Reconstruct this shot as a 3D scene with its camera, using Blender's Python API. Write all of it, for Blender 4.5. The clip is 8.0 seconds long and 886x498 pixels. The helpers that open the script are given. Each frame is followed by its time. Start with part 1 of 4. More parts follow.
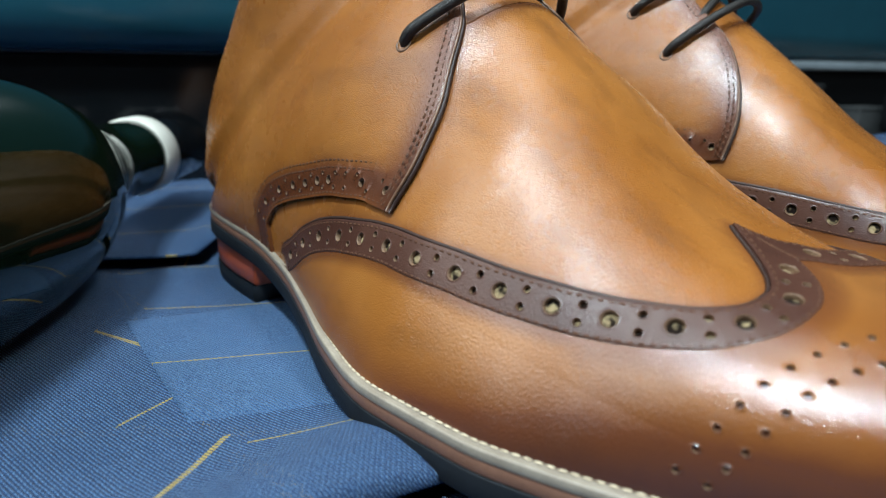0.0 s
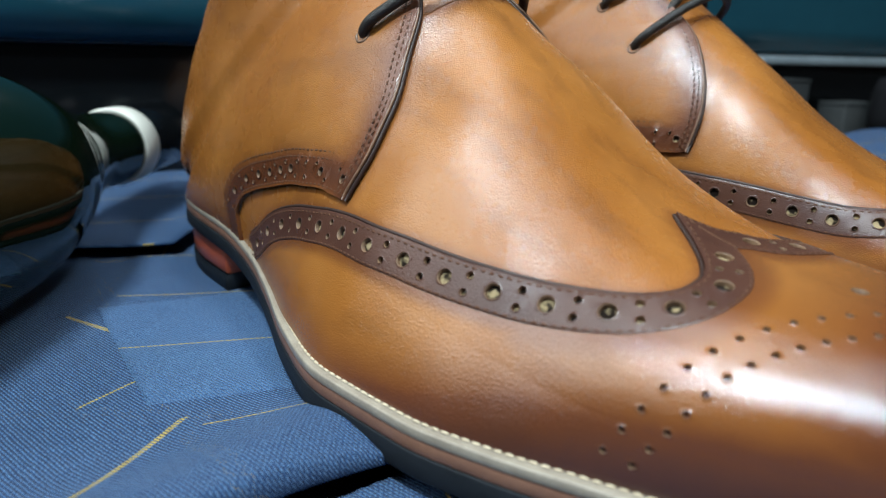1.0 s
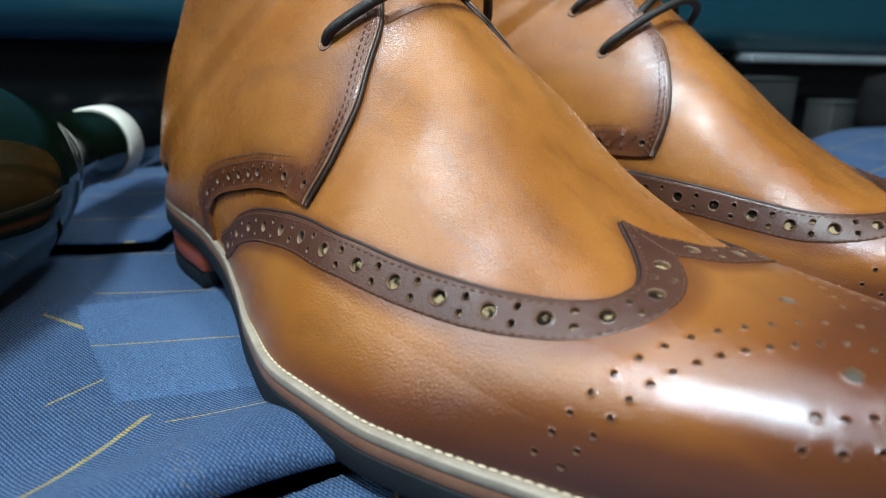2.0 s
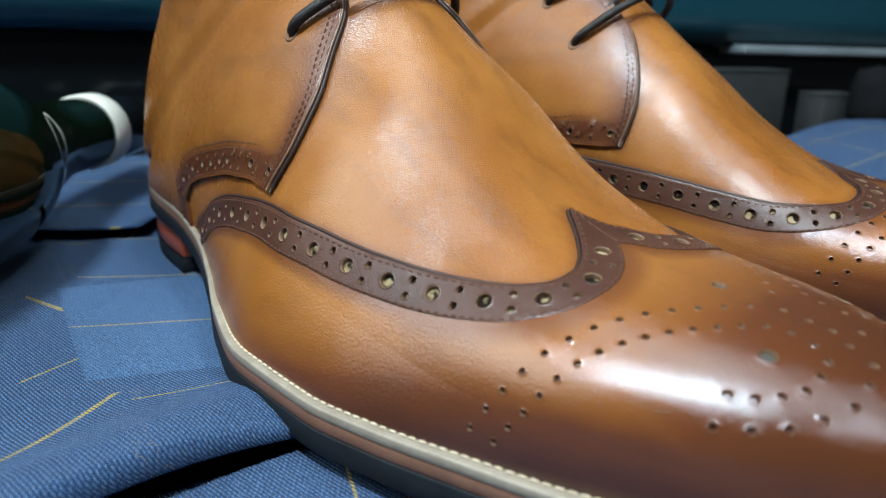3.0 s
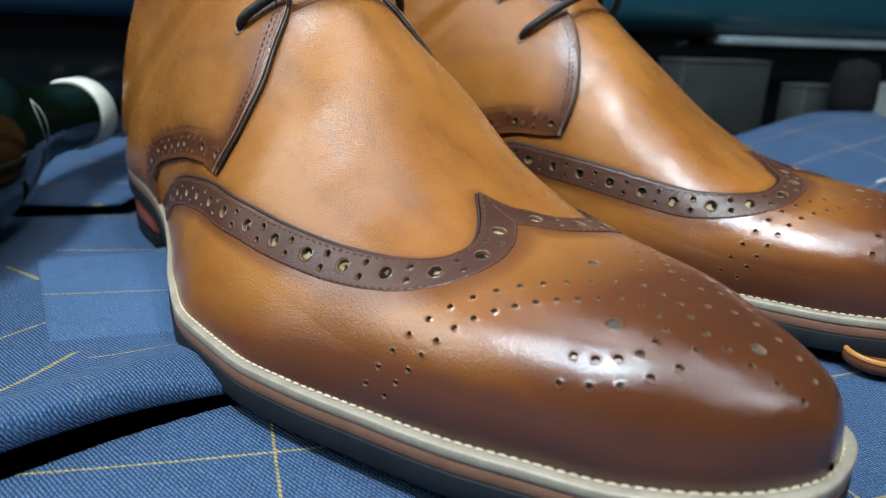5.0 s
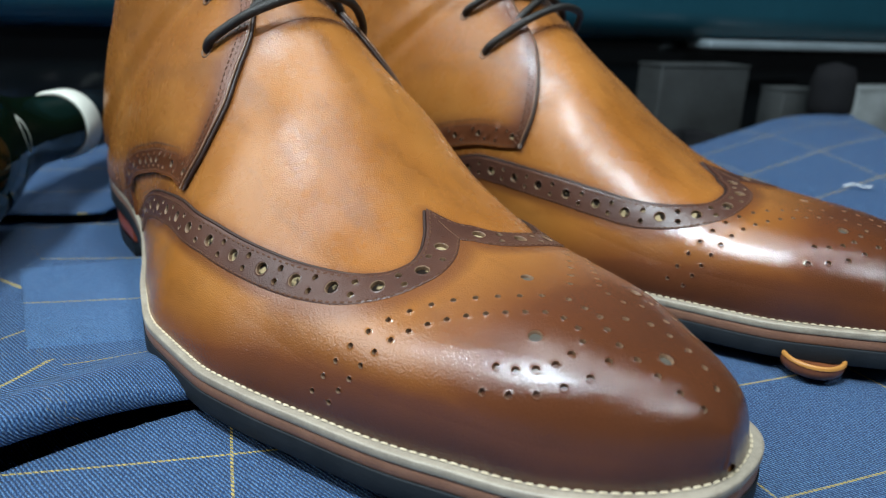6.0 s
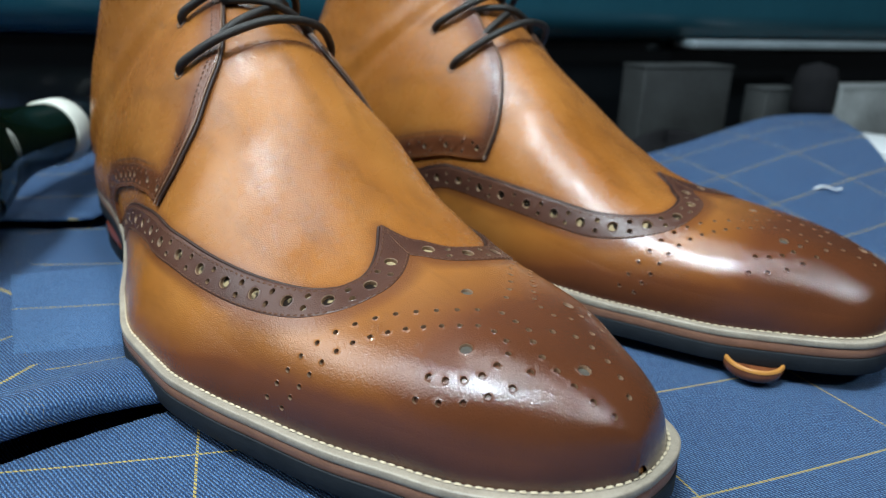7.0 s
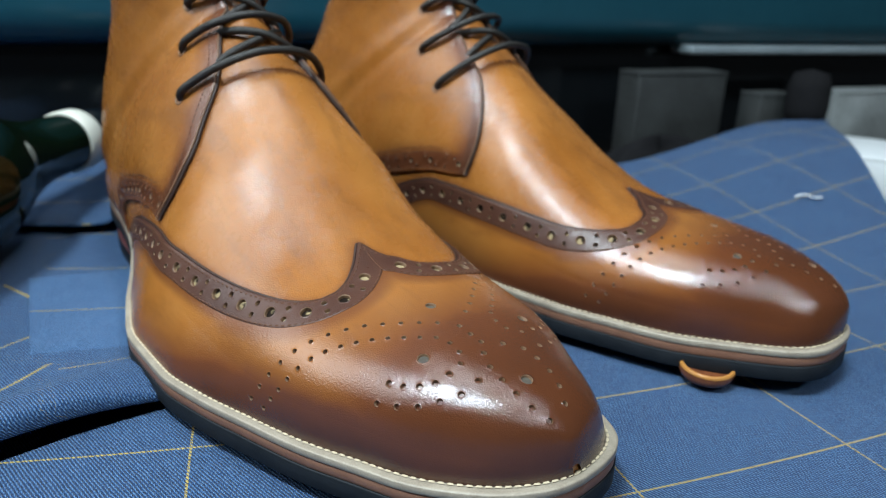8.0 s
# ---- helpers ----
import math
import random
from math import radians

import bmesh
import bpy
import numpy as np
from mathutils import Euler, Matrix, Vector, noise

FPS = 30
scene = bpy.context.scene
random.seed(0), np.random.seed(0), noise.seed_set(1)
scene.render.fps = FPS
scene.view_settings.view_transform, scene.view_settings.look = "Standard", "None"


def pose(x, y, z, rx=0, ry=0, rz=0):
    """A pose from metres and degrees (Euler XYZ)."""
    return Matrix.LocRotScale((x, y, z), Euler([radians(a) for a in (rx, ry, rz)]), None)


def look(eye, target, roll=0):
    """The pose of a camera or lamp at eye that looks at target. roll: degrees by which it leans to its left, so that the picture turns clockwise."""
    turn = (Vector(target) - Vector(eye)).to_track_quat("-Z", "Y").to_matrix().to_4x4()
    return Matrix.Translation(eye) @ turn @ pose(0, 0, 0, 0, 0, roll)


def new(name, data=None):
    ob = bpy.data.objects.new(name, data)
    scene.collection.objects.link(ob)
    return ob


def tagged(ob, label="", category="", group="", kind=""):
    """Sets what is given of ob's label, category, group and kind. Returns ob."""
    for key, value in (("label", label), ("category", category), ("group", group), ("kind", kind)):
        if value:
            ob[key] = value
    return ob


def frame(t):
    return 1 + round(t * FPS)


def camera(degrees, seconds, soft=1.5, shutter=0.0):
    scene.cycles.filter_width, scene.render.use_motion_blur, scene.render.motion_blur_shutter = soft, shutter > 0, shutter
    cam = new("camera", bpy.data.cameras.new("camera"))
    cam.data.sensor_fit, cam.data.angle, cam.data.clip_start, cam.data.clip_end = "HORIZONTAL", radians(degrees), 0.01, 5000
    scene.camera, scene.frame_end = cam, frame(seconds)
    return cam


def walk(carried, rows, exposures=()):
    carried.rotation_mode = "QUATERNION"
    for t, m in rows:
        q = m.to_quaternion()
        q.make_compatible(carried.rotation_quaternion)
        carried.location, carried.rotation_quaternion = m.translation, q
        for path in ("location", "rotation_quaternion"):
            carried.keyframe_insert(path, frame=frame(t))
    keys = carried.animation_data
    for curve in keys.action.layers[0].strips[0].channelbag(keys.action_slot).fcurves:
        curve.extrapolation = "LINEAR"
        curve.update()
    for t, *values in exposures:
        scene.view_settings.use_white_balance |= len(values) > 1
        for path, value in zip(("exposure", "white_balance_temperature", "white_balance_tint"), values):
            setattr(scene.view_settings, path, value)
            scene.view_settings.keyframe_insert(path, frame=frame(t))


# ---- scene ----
cam = camera(64.0, 8.0, 1.0)
METRES, EYE, TILT, LEAN, TURN = 0.136, 0.0873, -15.0, -0.9, 0.0
ROWS = [
    (0.0, 0.0, 0.0, 0.0, 0.0, 0.0, -0.0),
    (0.5, 0.045, -0.0133, -0.0062, 0.01, -0.15, -0.06),
    (1.0, 0.0851, -0.0242, -0.0112, 0.1, -0.47, -0.34),
    (1.5, 0.126, -0.0418, 0.0029, 0.17, -0.77, -0.55),
    (3.0, 0.2619, -0.1016, 0.0069, 0.85, -1.91, -1.06),
    (3.5, 0.3074, -0.1285, 0.002, 1.31, -2.32, -1.44),
    (4.0, 0.3506, -0.1616, 0.0012, 1.81, -2.7, -1.79),
    (4.5, 0.3955, -0.193, -0.0033, 1.97, -2.95, -2.07),
    (6.0, 0.5493, -0.3061, 0.0477, 2.14, -3.48, -1.82),
    (6.5, 0.6096, -0.3478, 0.0736, 2.31, -3.71, -1.74),
    (7.0, 0.6667, -0.3961, 0.1069, 2.67, -4.28, -1.66),
    (7.5, 0.7231, -0.4601, 0.1454, 3.23, -4.65, -1.74),
    (8.0, 0.777, -0.5375, 0.1782, 4.0, -5.01, -1.93),
]
walk(cam, [(t, pose(0, 0, EYE, TILT, LEAN, TURN) @ pose(METRES * x, METRES * y, METRES * z, 90 + pitch, roll, yaw)) for t, x, y, z, yaw, pitch, roll in ROWS])
cam.data.dof.use_dof, cam.data.dof.focus_distance, cam.data.dof.aperture_fstop = True, 0.190, 13.0

# ---- world and lights ----
world = bpy.data.worlds.new("world")
scene.world = world
world.use_nodes = True
world.node_tree.nodes["Background"].inputs[0].default_value = (0.30, 0.36, 0.42, 1)
world.node_tree.nodes["Background"].inputs[1].default_value = 0.008


def area_lamp(name, eye, target, sx, sy, power, color):
    data = bpy.data.lights.new(name, "AREA")
    data.shape, data.size, data.size_y, data.energy, data.color = "RECTANGLE", sx, sy, power, color
    ob = new(name, data)
    ob.matrix_world = look(eye, target)
    return ob


area_lamp("key_lamp", (-0.17, -0.28, 1.02), (0.06, 0.16, 0.0), 0.24, 0.060, 19.0, (0.74, 0.91, 1.0))
area_lamp("top_lamp", (0.06, 0.26, 1.15), (0.06, 0.20, 0.0), 0.24, 0.34, 3.2, (0.90, 0.96, 1.0))
area_lamp("side_lamp", (0.76, -0.66, 1.05), (0.10, 0.16, 0.0), 0.10, 0.10, 7.0, (0.86, 0.95, 1.0))
area_lamp("left_lamp", (-1.05, -0.02, 0.98), (0.0, 0.2, 0.05), 1.10, 0.80, 15.0, (0.90, 0.96, 1.0))
area_lamp("spot_lamp", (0.42, -0.05, 1.05), (0.10, 0.20, 0.0), 0.05, 0.05, 2.2, (0.86, 0.95, 1.0))

# ---- materials ----


class Nodes:
    """A small builder for node materials."""

    def __init__(self, name):
        self.m = bpy.data.materials.new(name)
        self.m.use_nodes = True
        self.t = self.m.node_tree
        self.b = self.t.nodes["Principled BSDF"]

    def add(self, kind, **sets):
        n = self.t.nodes.new(kind)
        for key, val in sets.items():
            n.inputs[key.replace("_", " ")].default_value = val
        return n

    def link(self, a, b):
        self.t.links.new(a, b)

    def coords(self, scale=(1, 1, 1), rot=(0, 0, 0)):
        c, mp = self.t.nodes.new("ShaderNodeTexCoord"), self.t.nodes.new("ShaderNodeMapping")
        mp.inputs["Scale"].default_value, mp.inputs["Rotation"].default_value = scale, rot
        self.link(c.outputs["Object"], mp.inputs["Vector"])
        return mp.outputs["Vector"]

    def noise(self, vec, scale, detail=3.0, rough=0.5):
        n = self.add("ShaderNodeTexNoise", Scale=scale, Detail=detail, Roughness=rough)
        self.link(vec, n.inputs["Vector"])
        return n.outputs["Fac"]

    def ramp(self, fac, *stops):
        r = self.t.nodes.new("ShaderNodeValToRGB")
        while len(r.color_ramp.elements) < len(stops):
            r.color_ramp.elements.new(0.5)
        for e, (p, c) in zip(r.color_ramp.elements, stops):
            e.position, e.color = p, (*c, 1) if len(c) == 3 else c
        self.link(fac, r.inputs["Fac"])
        return r.outputs["Color"]

    def mix(self, fac, a, b, how="MIX"):
        n = self.t.nodes.new("ShaderNodeMix")
        n.data_type, n.blend_type = "RGBA", how
        for sock, val in ((n.inputs[0], fac), (n.inputs[6], a), (n.inputs[7], b)):
            if isinstance(val, (int, float)):
                sock.default_value = val
            elif isinstance(val, tuple):
                sock.default_value = (*val, 1)
            else:
                self.link(val, sock)
        return n.outputs[2]

    def math(self, op, a, b=0.0):
        n = self.t.nodes.new("ShaderNodeMath")
        n.operation = op
        for sock, val in ((n.inputs[0], a), (n.inputs[1], b)):
            if isinstance(val, (int, float)):
                sock.default_value = val
            else:
                self.link(val, sock)
        return n.outputs[0]

    def bump(self, height, strength, dist):
        n = self.add("ShaderNodeBump", Strength=strength, Distance=dist)
        self.link(height, n.inputs["Height"])
        self.link(n.outputs["Normal"], self.b.inputs["Normal"])

    def set(self, **vals):
        for key, val in vals.items():
            sock = self.b.inputs[key.replace("_", " ")]
            if isinstance(val, (int, float)):
                sock.default_value = val
            elif isinstance(val, tuple):
                sock.default_value = (*val, 1)
            else:
                self.link(val, sock)
        return self.m


def leather(name, tan, light, burnt, rough, grain=1.0, spec=0.66):
    """Waxed calf leather: mottled dye, darkened by hand burnishing and painted shade (one point attribute), fine
    pebbled grain.
    """
    n = Nodes(name)
    v = n.coords()
    cloud = n.noise(v, 26.0, 3.0, 0.55)
    streak = n.noise(n.coords((26, 120, 60), (0.3, 0.5, 0.4)), 1.0, 4.0, 0.6)
    base = n.mix(n.ramp(cloud, (0.35, (0, 0, 0)), (0.68, (1, 1, 1))), tan, light)
    base = n.mix(n.math("MULTIPLY", n.ramp(streak, (0.50, (0, 0, 0)), (0.72, (1, 1, 1))), 0.45), base, tuple((a * b) ** 0.5 for a, b in zip(tan, burnt)))
    at = n.t.nodes.new("ShaderNodeAttribute")
    at.attribute_name = "burn_shade"
    mott = n.math("MULTIPLY", n.noise(v, 70.0, 4.0, 0.6), 0.35)
    fac = n.math("MULTIPLY", at.outputs["Fac"], n.math("ADD", mott, 0.82))
    fac = n.math("MINIMUM", fac, 1.0)
    mid = tuple((a * b) ** 0.5 * k for a, b, k in zip(tan, burnt, (1.15, 1.0, 1.15)))
    col = n.mix(n.ramp(fac, (0.0, (0, 0, 0)), (0.5, (1, 1, 1))), base, mid)
    col = n.mix(n.ramp(fac, (0.4, (0, 0, 0)), (1.0, (1, 1, 1))), col, burnt)
    vor = n.add("ShaderNodeTexVoronoi", Scale=2700.0)
    vor.feature = "SMOOTH_F1"
    warp = n.t.nodes.new("ShaderNodeVectorMath")
    warp.operation = "MULTIPLY_ADD"
    wn = n.add("ShaderNodeTexNoise", Scale=700.0, Detail=2.0)
    n.link(v, wn.inputs["Vector"])
    n.link(wn.outputs["Color"], warp.inputs[0])
    warp.inputs[1].default_value = (0.0003, 0.0003, 0.0003)
    n.link(v, warp.inputs[2])
    n.link(warp.outputs[0], vor.inputs["Vector"])
    pore = n.math("SUBTRACT", 1.0, n.math("MULTIPLY", vor.outputs["Distance"], 0.9))
    h = n.math("ADD", pore, n.math("MULTIPLY", n.noise(v, 9000.0, 2.0), 0.3))
    crease = n.noise(n.coords((60, 60, 300), (0.2, 0.4, 0.1)), 6.0, 3.0, 0.6)
    h = n.math("ADD", h, n.math("MULTIPLY", crease, 0.25))
    n.bump(h, 0.52 * grain, 0.00012)
    # the burnished parts take a higher polish
    rg = n.math("ADD", n.math("MULTIPLY", n.noise(v, 140.0, 3.0), 0.16), rough - 0.08)
    rg = n.math("SUBTRACT", rg, n.math("MULTIPLY", at.outputs["Fac"], 0.05))
    return n.set(Base_Color=col, Roughness=rg, Specular_IOR_Level=spec)


def plain(name, a, b, scale, rough, bump=0.3, depth=0.0003, metal=0.0, spec=0.5):
    """A surface of two mottled tones with fine relief."""
    n = Nodes(name)
    v = n.coords()
    f = n.noise(v, scale, 5.0, 0.6)
    g = n.noise(v, scale * 9, 3.0, 0.6)
    col = n.mix(n.ramp(n.math("ADD", n.math("MULTIPLY", f, 0.6), n.math("MULTIPLY", g, 0.4)), (0.3, (0, 0, 0)), (0.7, (1, 1, 1))), a, b)
    if bump:
        n.bump(g, bump, depth)
    return n.set(Base_Color=col, Roughness=n.math("ADD", n.math("MULTIPLY", f, 0.16), rough - 0.08), Metallic=metal, Specular_IOR_Level=spec)


def patchy_backing():
    """Backing leather seen through the holes: pale where the flesh side shows, else dark as painted shade."""
    n = Nodes("cream_backing_shade")
    v = n.coords()
    spots = n.ramp(n.noise(v, 330.0, 2.0, 0.5), (0.50, (0, 0, 0)), (0.60, (1, 1, 1)))
    col = n.mix(spots, (0.010, 0.006, 0.004), n.mix(n.noise(v, 1500.0, 3.0), (0.20, 0.14, 0.07), (0.42, 0.33, 0.19)))
    return n.set(Base_Color=col, Roughness=0.85, Specular_IOR_Level=0.1)


def suiting(name="navy_windowpane_wool", worn=False):
    """Navy wool twill with a fine yellow windowpane line; u and v of the weave come from the sheet's UV map, in metres."""
    n = Nodes(name)
    uv = n.t.nodes.new("ShaderNodeUVMap")
    uv.uv_map = "weave"
    sep = n.t.nodes.new("ShaderNodeSeparateXYZ")
    n.link(uv.outputs["UV"], sep.inputs[0])
    u, v = sep.outputs["X"], sep.outputs["Y"]
    pane = n.t.nodes.new("ShaderNodeUVMap")
    pane.uv_map = "pane"
    sep2 = n.t.nodes.new("ShaderNodeSeparateXYZ")
    n.link(pane.outputs["UV"], sep2.inputs[0])
    pitch = 0.0015
    # twill: diagonal ribs broken by the crossing yarns
    d = n.math("ADD", n.math("MULTIPLY", u, 1.25), n.math("MULTIPLY", v, 0.75))
    vec = n.coords()
    d = n.math("ADD", d, n.math("MULTIPLY", n.noise(vec, 160.0, 3.0, 0.6), 0.0011))
    rib = n.math("SINE", n.math("MULTIPLY", d, 2 * math.pi / pitch))
    yarn = n.math("SINE", n.math("MULTIPLY", n.math("SUBTRACT", u, n.math("MULTIPLY", v, 0.35)), 2 * math.pi / (pitch * 0.8)))
    cross = n.math("MULTIPLY", rib, yarn)
    weave = n.math("ADD", n.math("MULTIPLY", rib, 0.58), n.math("ADD", n.math("MULTIPLY", yarn, 0.16), n.math("MULTIPLY", cross, 0.26)))
    vec = n.coords()
    fuzz = n.noise(vec, 2400.0, 4.0, 0.8)
    patchy = n.noise(vec, 45.0, 4.0, 0.6)
    w01 = n.math("ADD", n.math("MULTIPLY", weave, 0.5), 0.5)
    tone = n.math("ADD", n.math("MULTIPLY", w01, 0.58 if not worn else 0.18), n.math("ADD", n.math("MULTIPLY", n.math("SUBTRACT", fuzz, 0.5), 1.45), 0.25 if not worn else 0.55))
    col = n.ramp(tone, (0.26, (0.0015, 0.006, 0.022)), (0.50, (0.014, 0.060, 0.175)), (0.84, (0.16, 0.33, 0.58)))
    col = n.mix(n.math("MULTIPLY", patchy, 0.35), col, (0.022, 0.05, 0.14))
    lines = []
    for sock, gap, shift in ((sep2.outputs["Y"], 0.0515, 0.0035), (sep2.outputs["X"], 0.0887, 0.0663)):
        m = n.math("MODULO", n.math("ADD", n.math("SUBTRACT", sock, shift), gap * 40.5), gap)
        away = n.math("ABSOLUTE", n.math("SUBTRACT", m, gap * 0.5))
        lines.append(n.math("LESS_THAN", away, 0.00040))
    twist = n.math("SINE", n.math("MULTIPLY", n.math("ADD", u, v), 2 * math.pi / 0.0017))
    on = n.math("MAXIMUM", lines[0], lines[1])
    on = n.math("MULTIPLY", on, n.math("GREATER_THAN", n.math("ADD", twist, n.math("MULTIPLY", fuzz, 0.8)), -0.35))
    gold = n.mix(fuzz, (0.36, 0.25, 0.06), (0.62, 0.48, 0.16))
    col = n.mix(on, col, gold)
    n.bump(n.math("ADD", weave, n.math("MULTIPLY", fuzz, 1.0)), 1.0, 0.0005)
    return n.set(Base_Color=col, Roughness=0.85, Specular_IOR_Level=0.25, Sheen_Weight=0.06, Sheen_Roughness=0.4)


TAN, LIGHT, BURNT = (0.262, 0.090, 0.015), (0.345, 0.133, 0.028), (0.044, 0.0155, 0.0085)
M_LEATHER = leather("tan_calf_leather", TAN, LIGHT, BURNT, 0.275, 1.25, 0.56)
M_POLISHED = leather("tan_polished_calf_leather", TAN, LIGHT, BURNT, 0.20, 1.15, 0.78)
M_BAND = leather("dark_brown_calf_leather", (0.050, 0.0185, 0.012), (0.088, 0.036, 0.022), (0.030, 0.012, 0.009), 0.30, 1.4, 0.46)
M_WELT = plain("beige_welt", (0.20, 0.165, 0.125), (0.36, 0.31, 0.24), 220, 0.45)
M_CREAM = patchy_backing()
M_ROUND = plain("grey_brown_backing", (0.022, 0.018, 0.014), (0.095, 0.080, 0.058), 700, 0.8)
M_RAW = plain("raw_cut_leather", (0.08, 0.042, 0.022), (0.24, 0.14, 0.075), 900, 0.6)
M_SEAM_SHADE = plain("dark_fold_and_shade", (0.016, 0.007, 0.005), (0.04, 0.018, 0.012), 500, 0.5)
M_BEAD = plain("pale_leather_edge", (0.10, 0.050, 0.028), (0.20, 0.11, 0.062), 400, 0.35)
M_MID = plain("brown_midsole", (0.15, 0.068, 0.040), (0.235, 0.115, 0.07), 200, 0.5)
M_OUT = plain("black_rubber", (0.006, 0.008, 0.010), (0.014, 0.017, 0.021), 200, 0.62, 0.3, 0.0003, 0.0, 0.2)
M_RED = plain("red_brown_stacked_leather", (0.40, 0.065, 0.02), (0.50, 0.10, 0.035), 120, 0.4)
M_STITCH = plain("brown_thread", (0.042, 0.017, 0.009), (0.13, 0.060, 0.034), 1500, 0.85, 0.3, 0.0003, 0.0, 0.15)
M_TANTHREAD = plain("tan_thread", (0.042, 0.017, 0.009), (0.13, 0.060, 0.034), 1500, 0.85, 0.3, 0.0003, 0.0, 0.15)
M_PALE = plain("cream_thread", (0.36, 0.29, 0.19), (0.62, 0.52, 0.36), 900, 0.7)
M_LACE = plain("black_waxed_lace", (0.008, 0.007, 0.006), (0.02, 0.017, 0.014), 700, 0.48, 0.6)
M_CLOTH = suiting()
M_FLAP = suiting("navy_wool_reverse", True)
M_TEAL = plain("teal_lacquer", (0.007, 0.045, 0.066), (0.010, 0.057, 0.080), 6, 0.24, 0.0)
M_BLACK = plain("black_gloss", (0.003, 0.004, 0.005), (0.006, 0.007, 0.008), 9, 0.12, 0.0)
M_GREY = plain("grey_board", (0.010, 0.012, 0.012), (0.034, 0.038, 0.038), 30, 0.7)
M_DARKGREY = plain("dark_grey_board", (0.004, 0.005, 0.005), (0.030, 0.034, 0.034), 30, 0.7)
M_PALEGREY = plain("pale_grey_board", (0.10, 0.11, 0.11), (0.24, 0.26, 0.26), 30, 0.5)
M_POUCH = plain("black_felt", (0.006, 0.006, 0.007), (0.012, 0.012, 0.013), 200, 0.9, 0.3, 0.0003, 0.0, 0.08)
M_WHITE = plain("white_paper", (0.62, 0.66, 0.68), (0.74, 0.77, 0.78), 40, 0.6)
M_GLINT = plain("pale_edge_glint", (0.13, 0.16, 0.175), (0.20, 0.24, 0.26), 25, 0.35, 0.0)
M_IVORY = plain("ivory_collar", (0.60, 0.60, 0.52), (0.72, 0.71, 0.63), 90, 0.35)
M_BUTTON = plain("brown_horn", (0.11, 0.035, 0.015), (0.22, 0.075, 0.03), 160, 0.22, 0.1)
M_RIM = plain("amber_rim", (0.34, 0.14, 0.03), (0.46, 0.21, 0.05), 160, 0.3, 0.1)
M_PLASTER = plain("charcoal_wall_paint", (0.045, 0.049, 0.053), (0.06, 0.064, 0.07), 5, 0.8)
M_FLOOR = plain("dark_wood_top", (0.05, 0.03, 0.02), (0.09, 0.055, 0.035), 12, 0.45)


def bottle_glass():
    n = Nodes("dark_bottle_glass")
    # cut diamond relief round the body
    c = n.t.nodes.new("ShaderNodeSeparateXYZ")
    n.link(n.coords(), c.inputs[0])
    turn = n.math("MULTIPLY", n.math("ARCTAN2", c.outputs["Y"], c.outputs["Z"]), 20.0)
    along = n.math("MULTIPLY", c.outputs["X"], 430.0)
    cut = n.math("MULTIPLY", n.math("SINE", n.math("ADD", turn, along)), n.math("SINE", n.math("SUBTRACT", turn, along)))
    n.bump(n.math("ABSOLUTE", cut), 0.006, 0.0010)
    return n.set(Base_Color=(0.003, 0.008, 0.004), Roughness=0.05, Specular_IOR_Level=0.35)


M_GLASS = bottle_glass()

# ---- helpers for meshes ----


def part(name, bm, material, parent=None, label=""):
    """One mesh object from a bmesh, under a thing or a part."""
    me = bpy.data.meshes.new(name)
    bm.to_mesh(me)
    bm.free()
    me.materials.append(material)
    ob = new(name, me)
    if parent is not None:
        ob.parent = parent
    return tagged(ob, label)


def raw(name, verts, faces, material, parent=None, label="", smooth=True):
    me = bpy.data.meshes.new(name)
    me.from_pydata([tuple(v) for v in verts], [], faces)
    me.validate()
    me.update()
    if smooth:
        me.polygons.foreach_set("use_smooth", [True] * len(me.polygons))
    me.materials.append(material)
    ob = new(name, me)
    if parent is not None:
        ob.parent = parent
    return tagged(ob, label)


def grid_faces(nu, nv, close_u=False, close_v=False, off=0):
    f = []
    for i in range(nu if close_u else nu - 1):
        for j in range(nv if close_v else nv - 1):
            i2, j2 = (i + 1) % nu, (j + 1) % nv
            f.append((off + i * nv + j, off + i2 * nv + j, off + i2 * nv + j2, off + i * nv + j2))
    return f


def smooth_curve(nodes, t):
    """Monotone cubic through (x, y) nodes."""
    n = np.array(nodes, float)
    x, y = n[:, 0], n[:, 1:]
    h = np.diff(x)[:, None]
    dl = np.diff(y, axis=0) / h
    m = np.zeros_like(y)
    m[1:-1] = np.where(dl[:-1] * dl[1:] > 0, 2 * dl[:-1] * dl[1:] / (dl[:-1] + dl[1:] + 1e-12), 0.0)
    m[0], m[-1] = dl[0], dl[-1]
    t = np.clip(np.asarray(t, float), x[0], x[-1])
    i = np.clip(np.searchsorted(x, t) - 1, 0, len(x) - 2)
    u = ((t - x[i]) / (x[i + 1] - x[i]))[..., None]
    hh = h[i]
    r = ((2 * u**3 - 3 * u**2 + 1) * y[i] + (u**3 - 2 * u**2 + u) * hh * m[i]
         + (-2 * u**3 + 3 * u**2) * y[i + 1] + (u**3 - u**2) * hh * m[i + 1])
    return r[..., 0] if r.shape[-1] == 1 else r


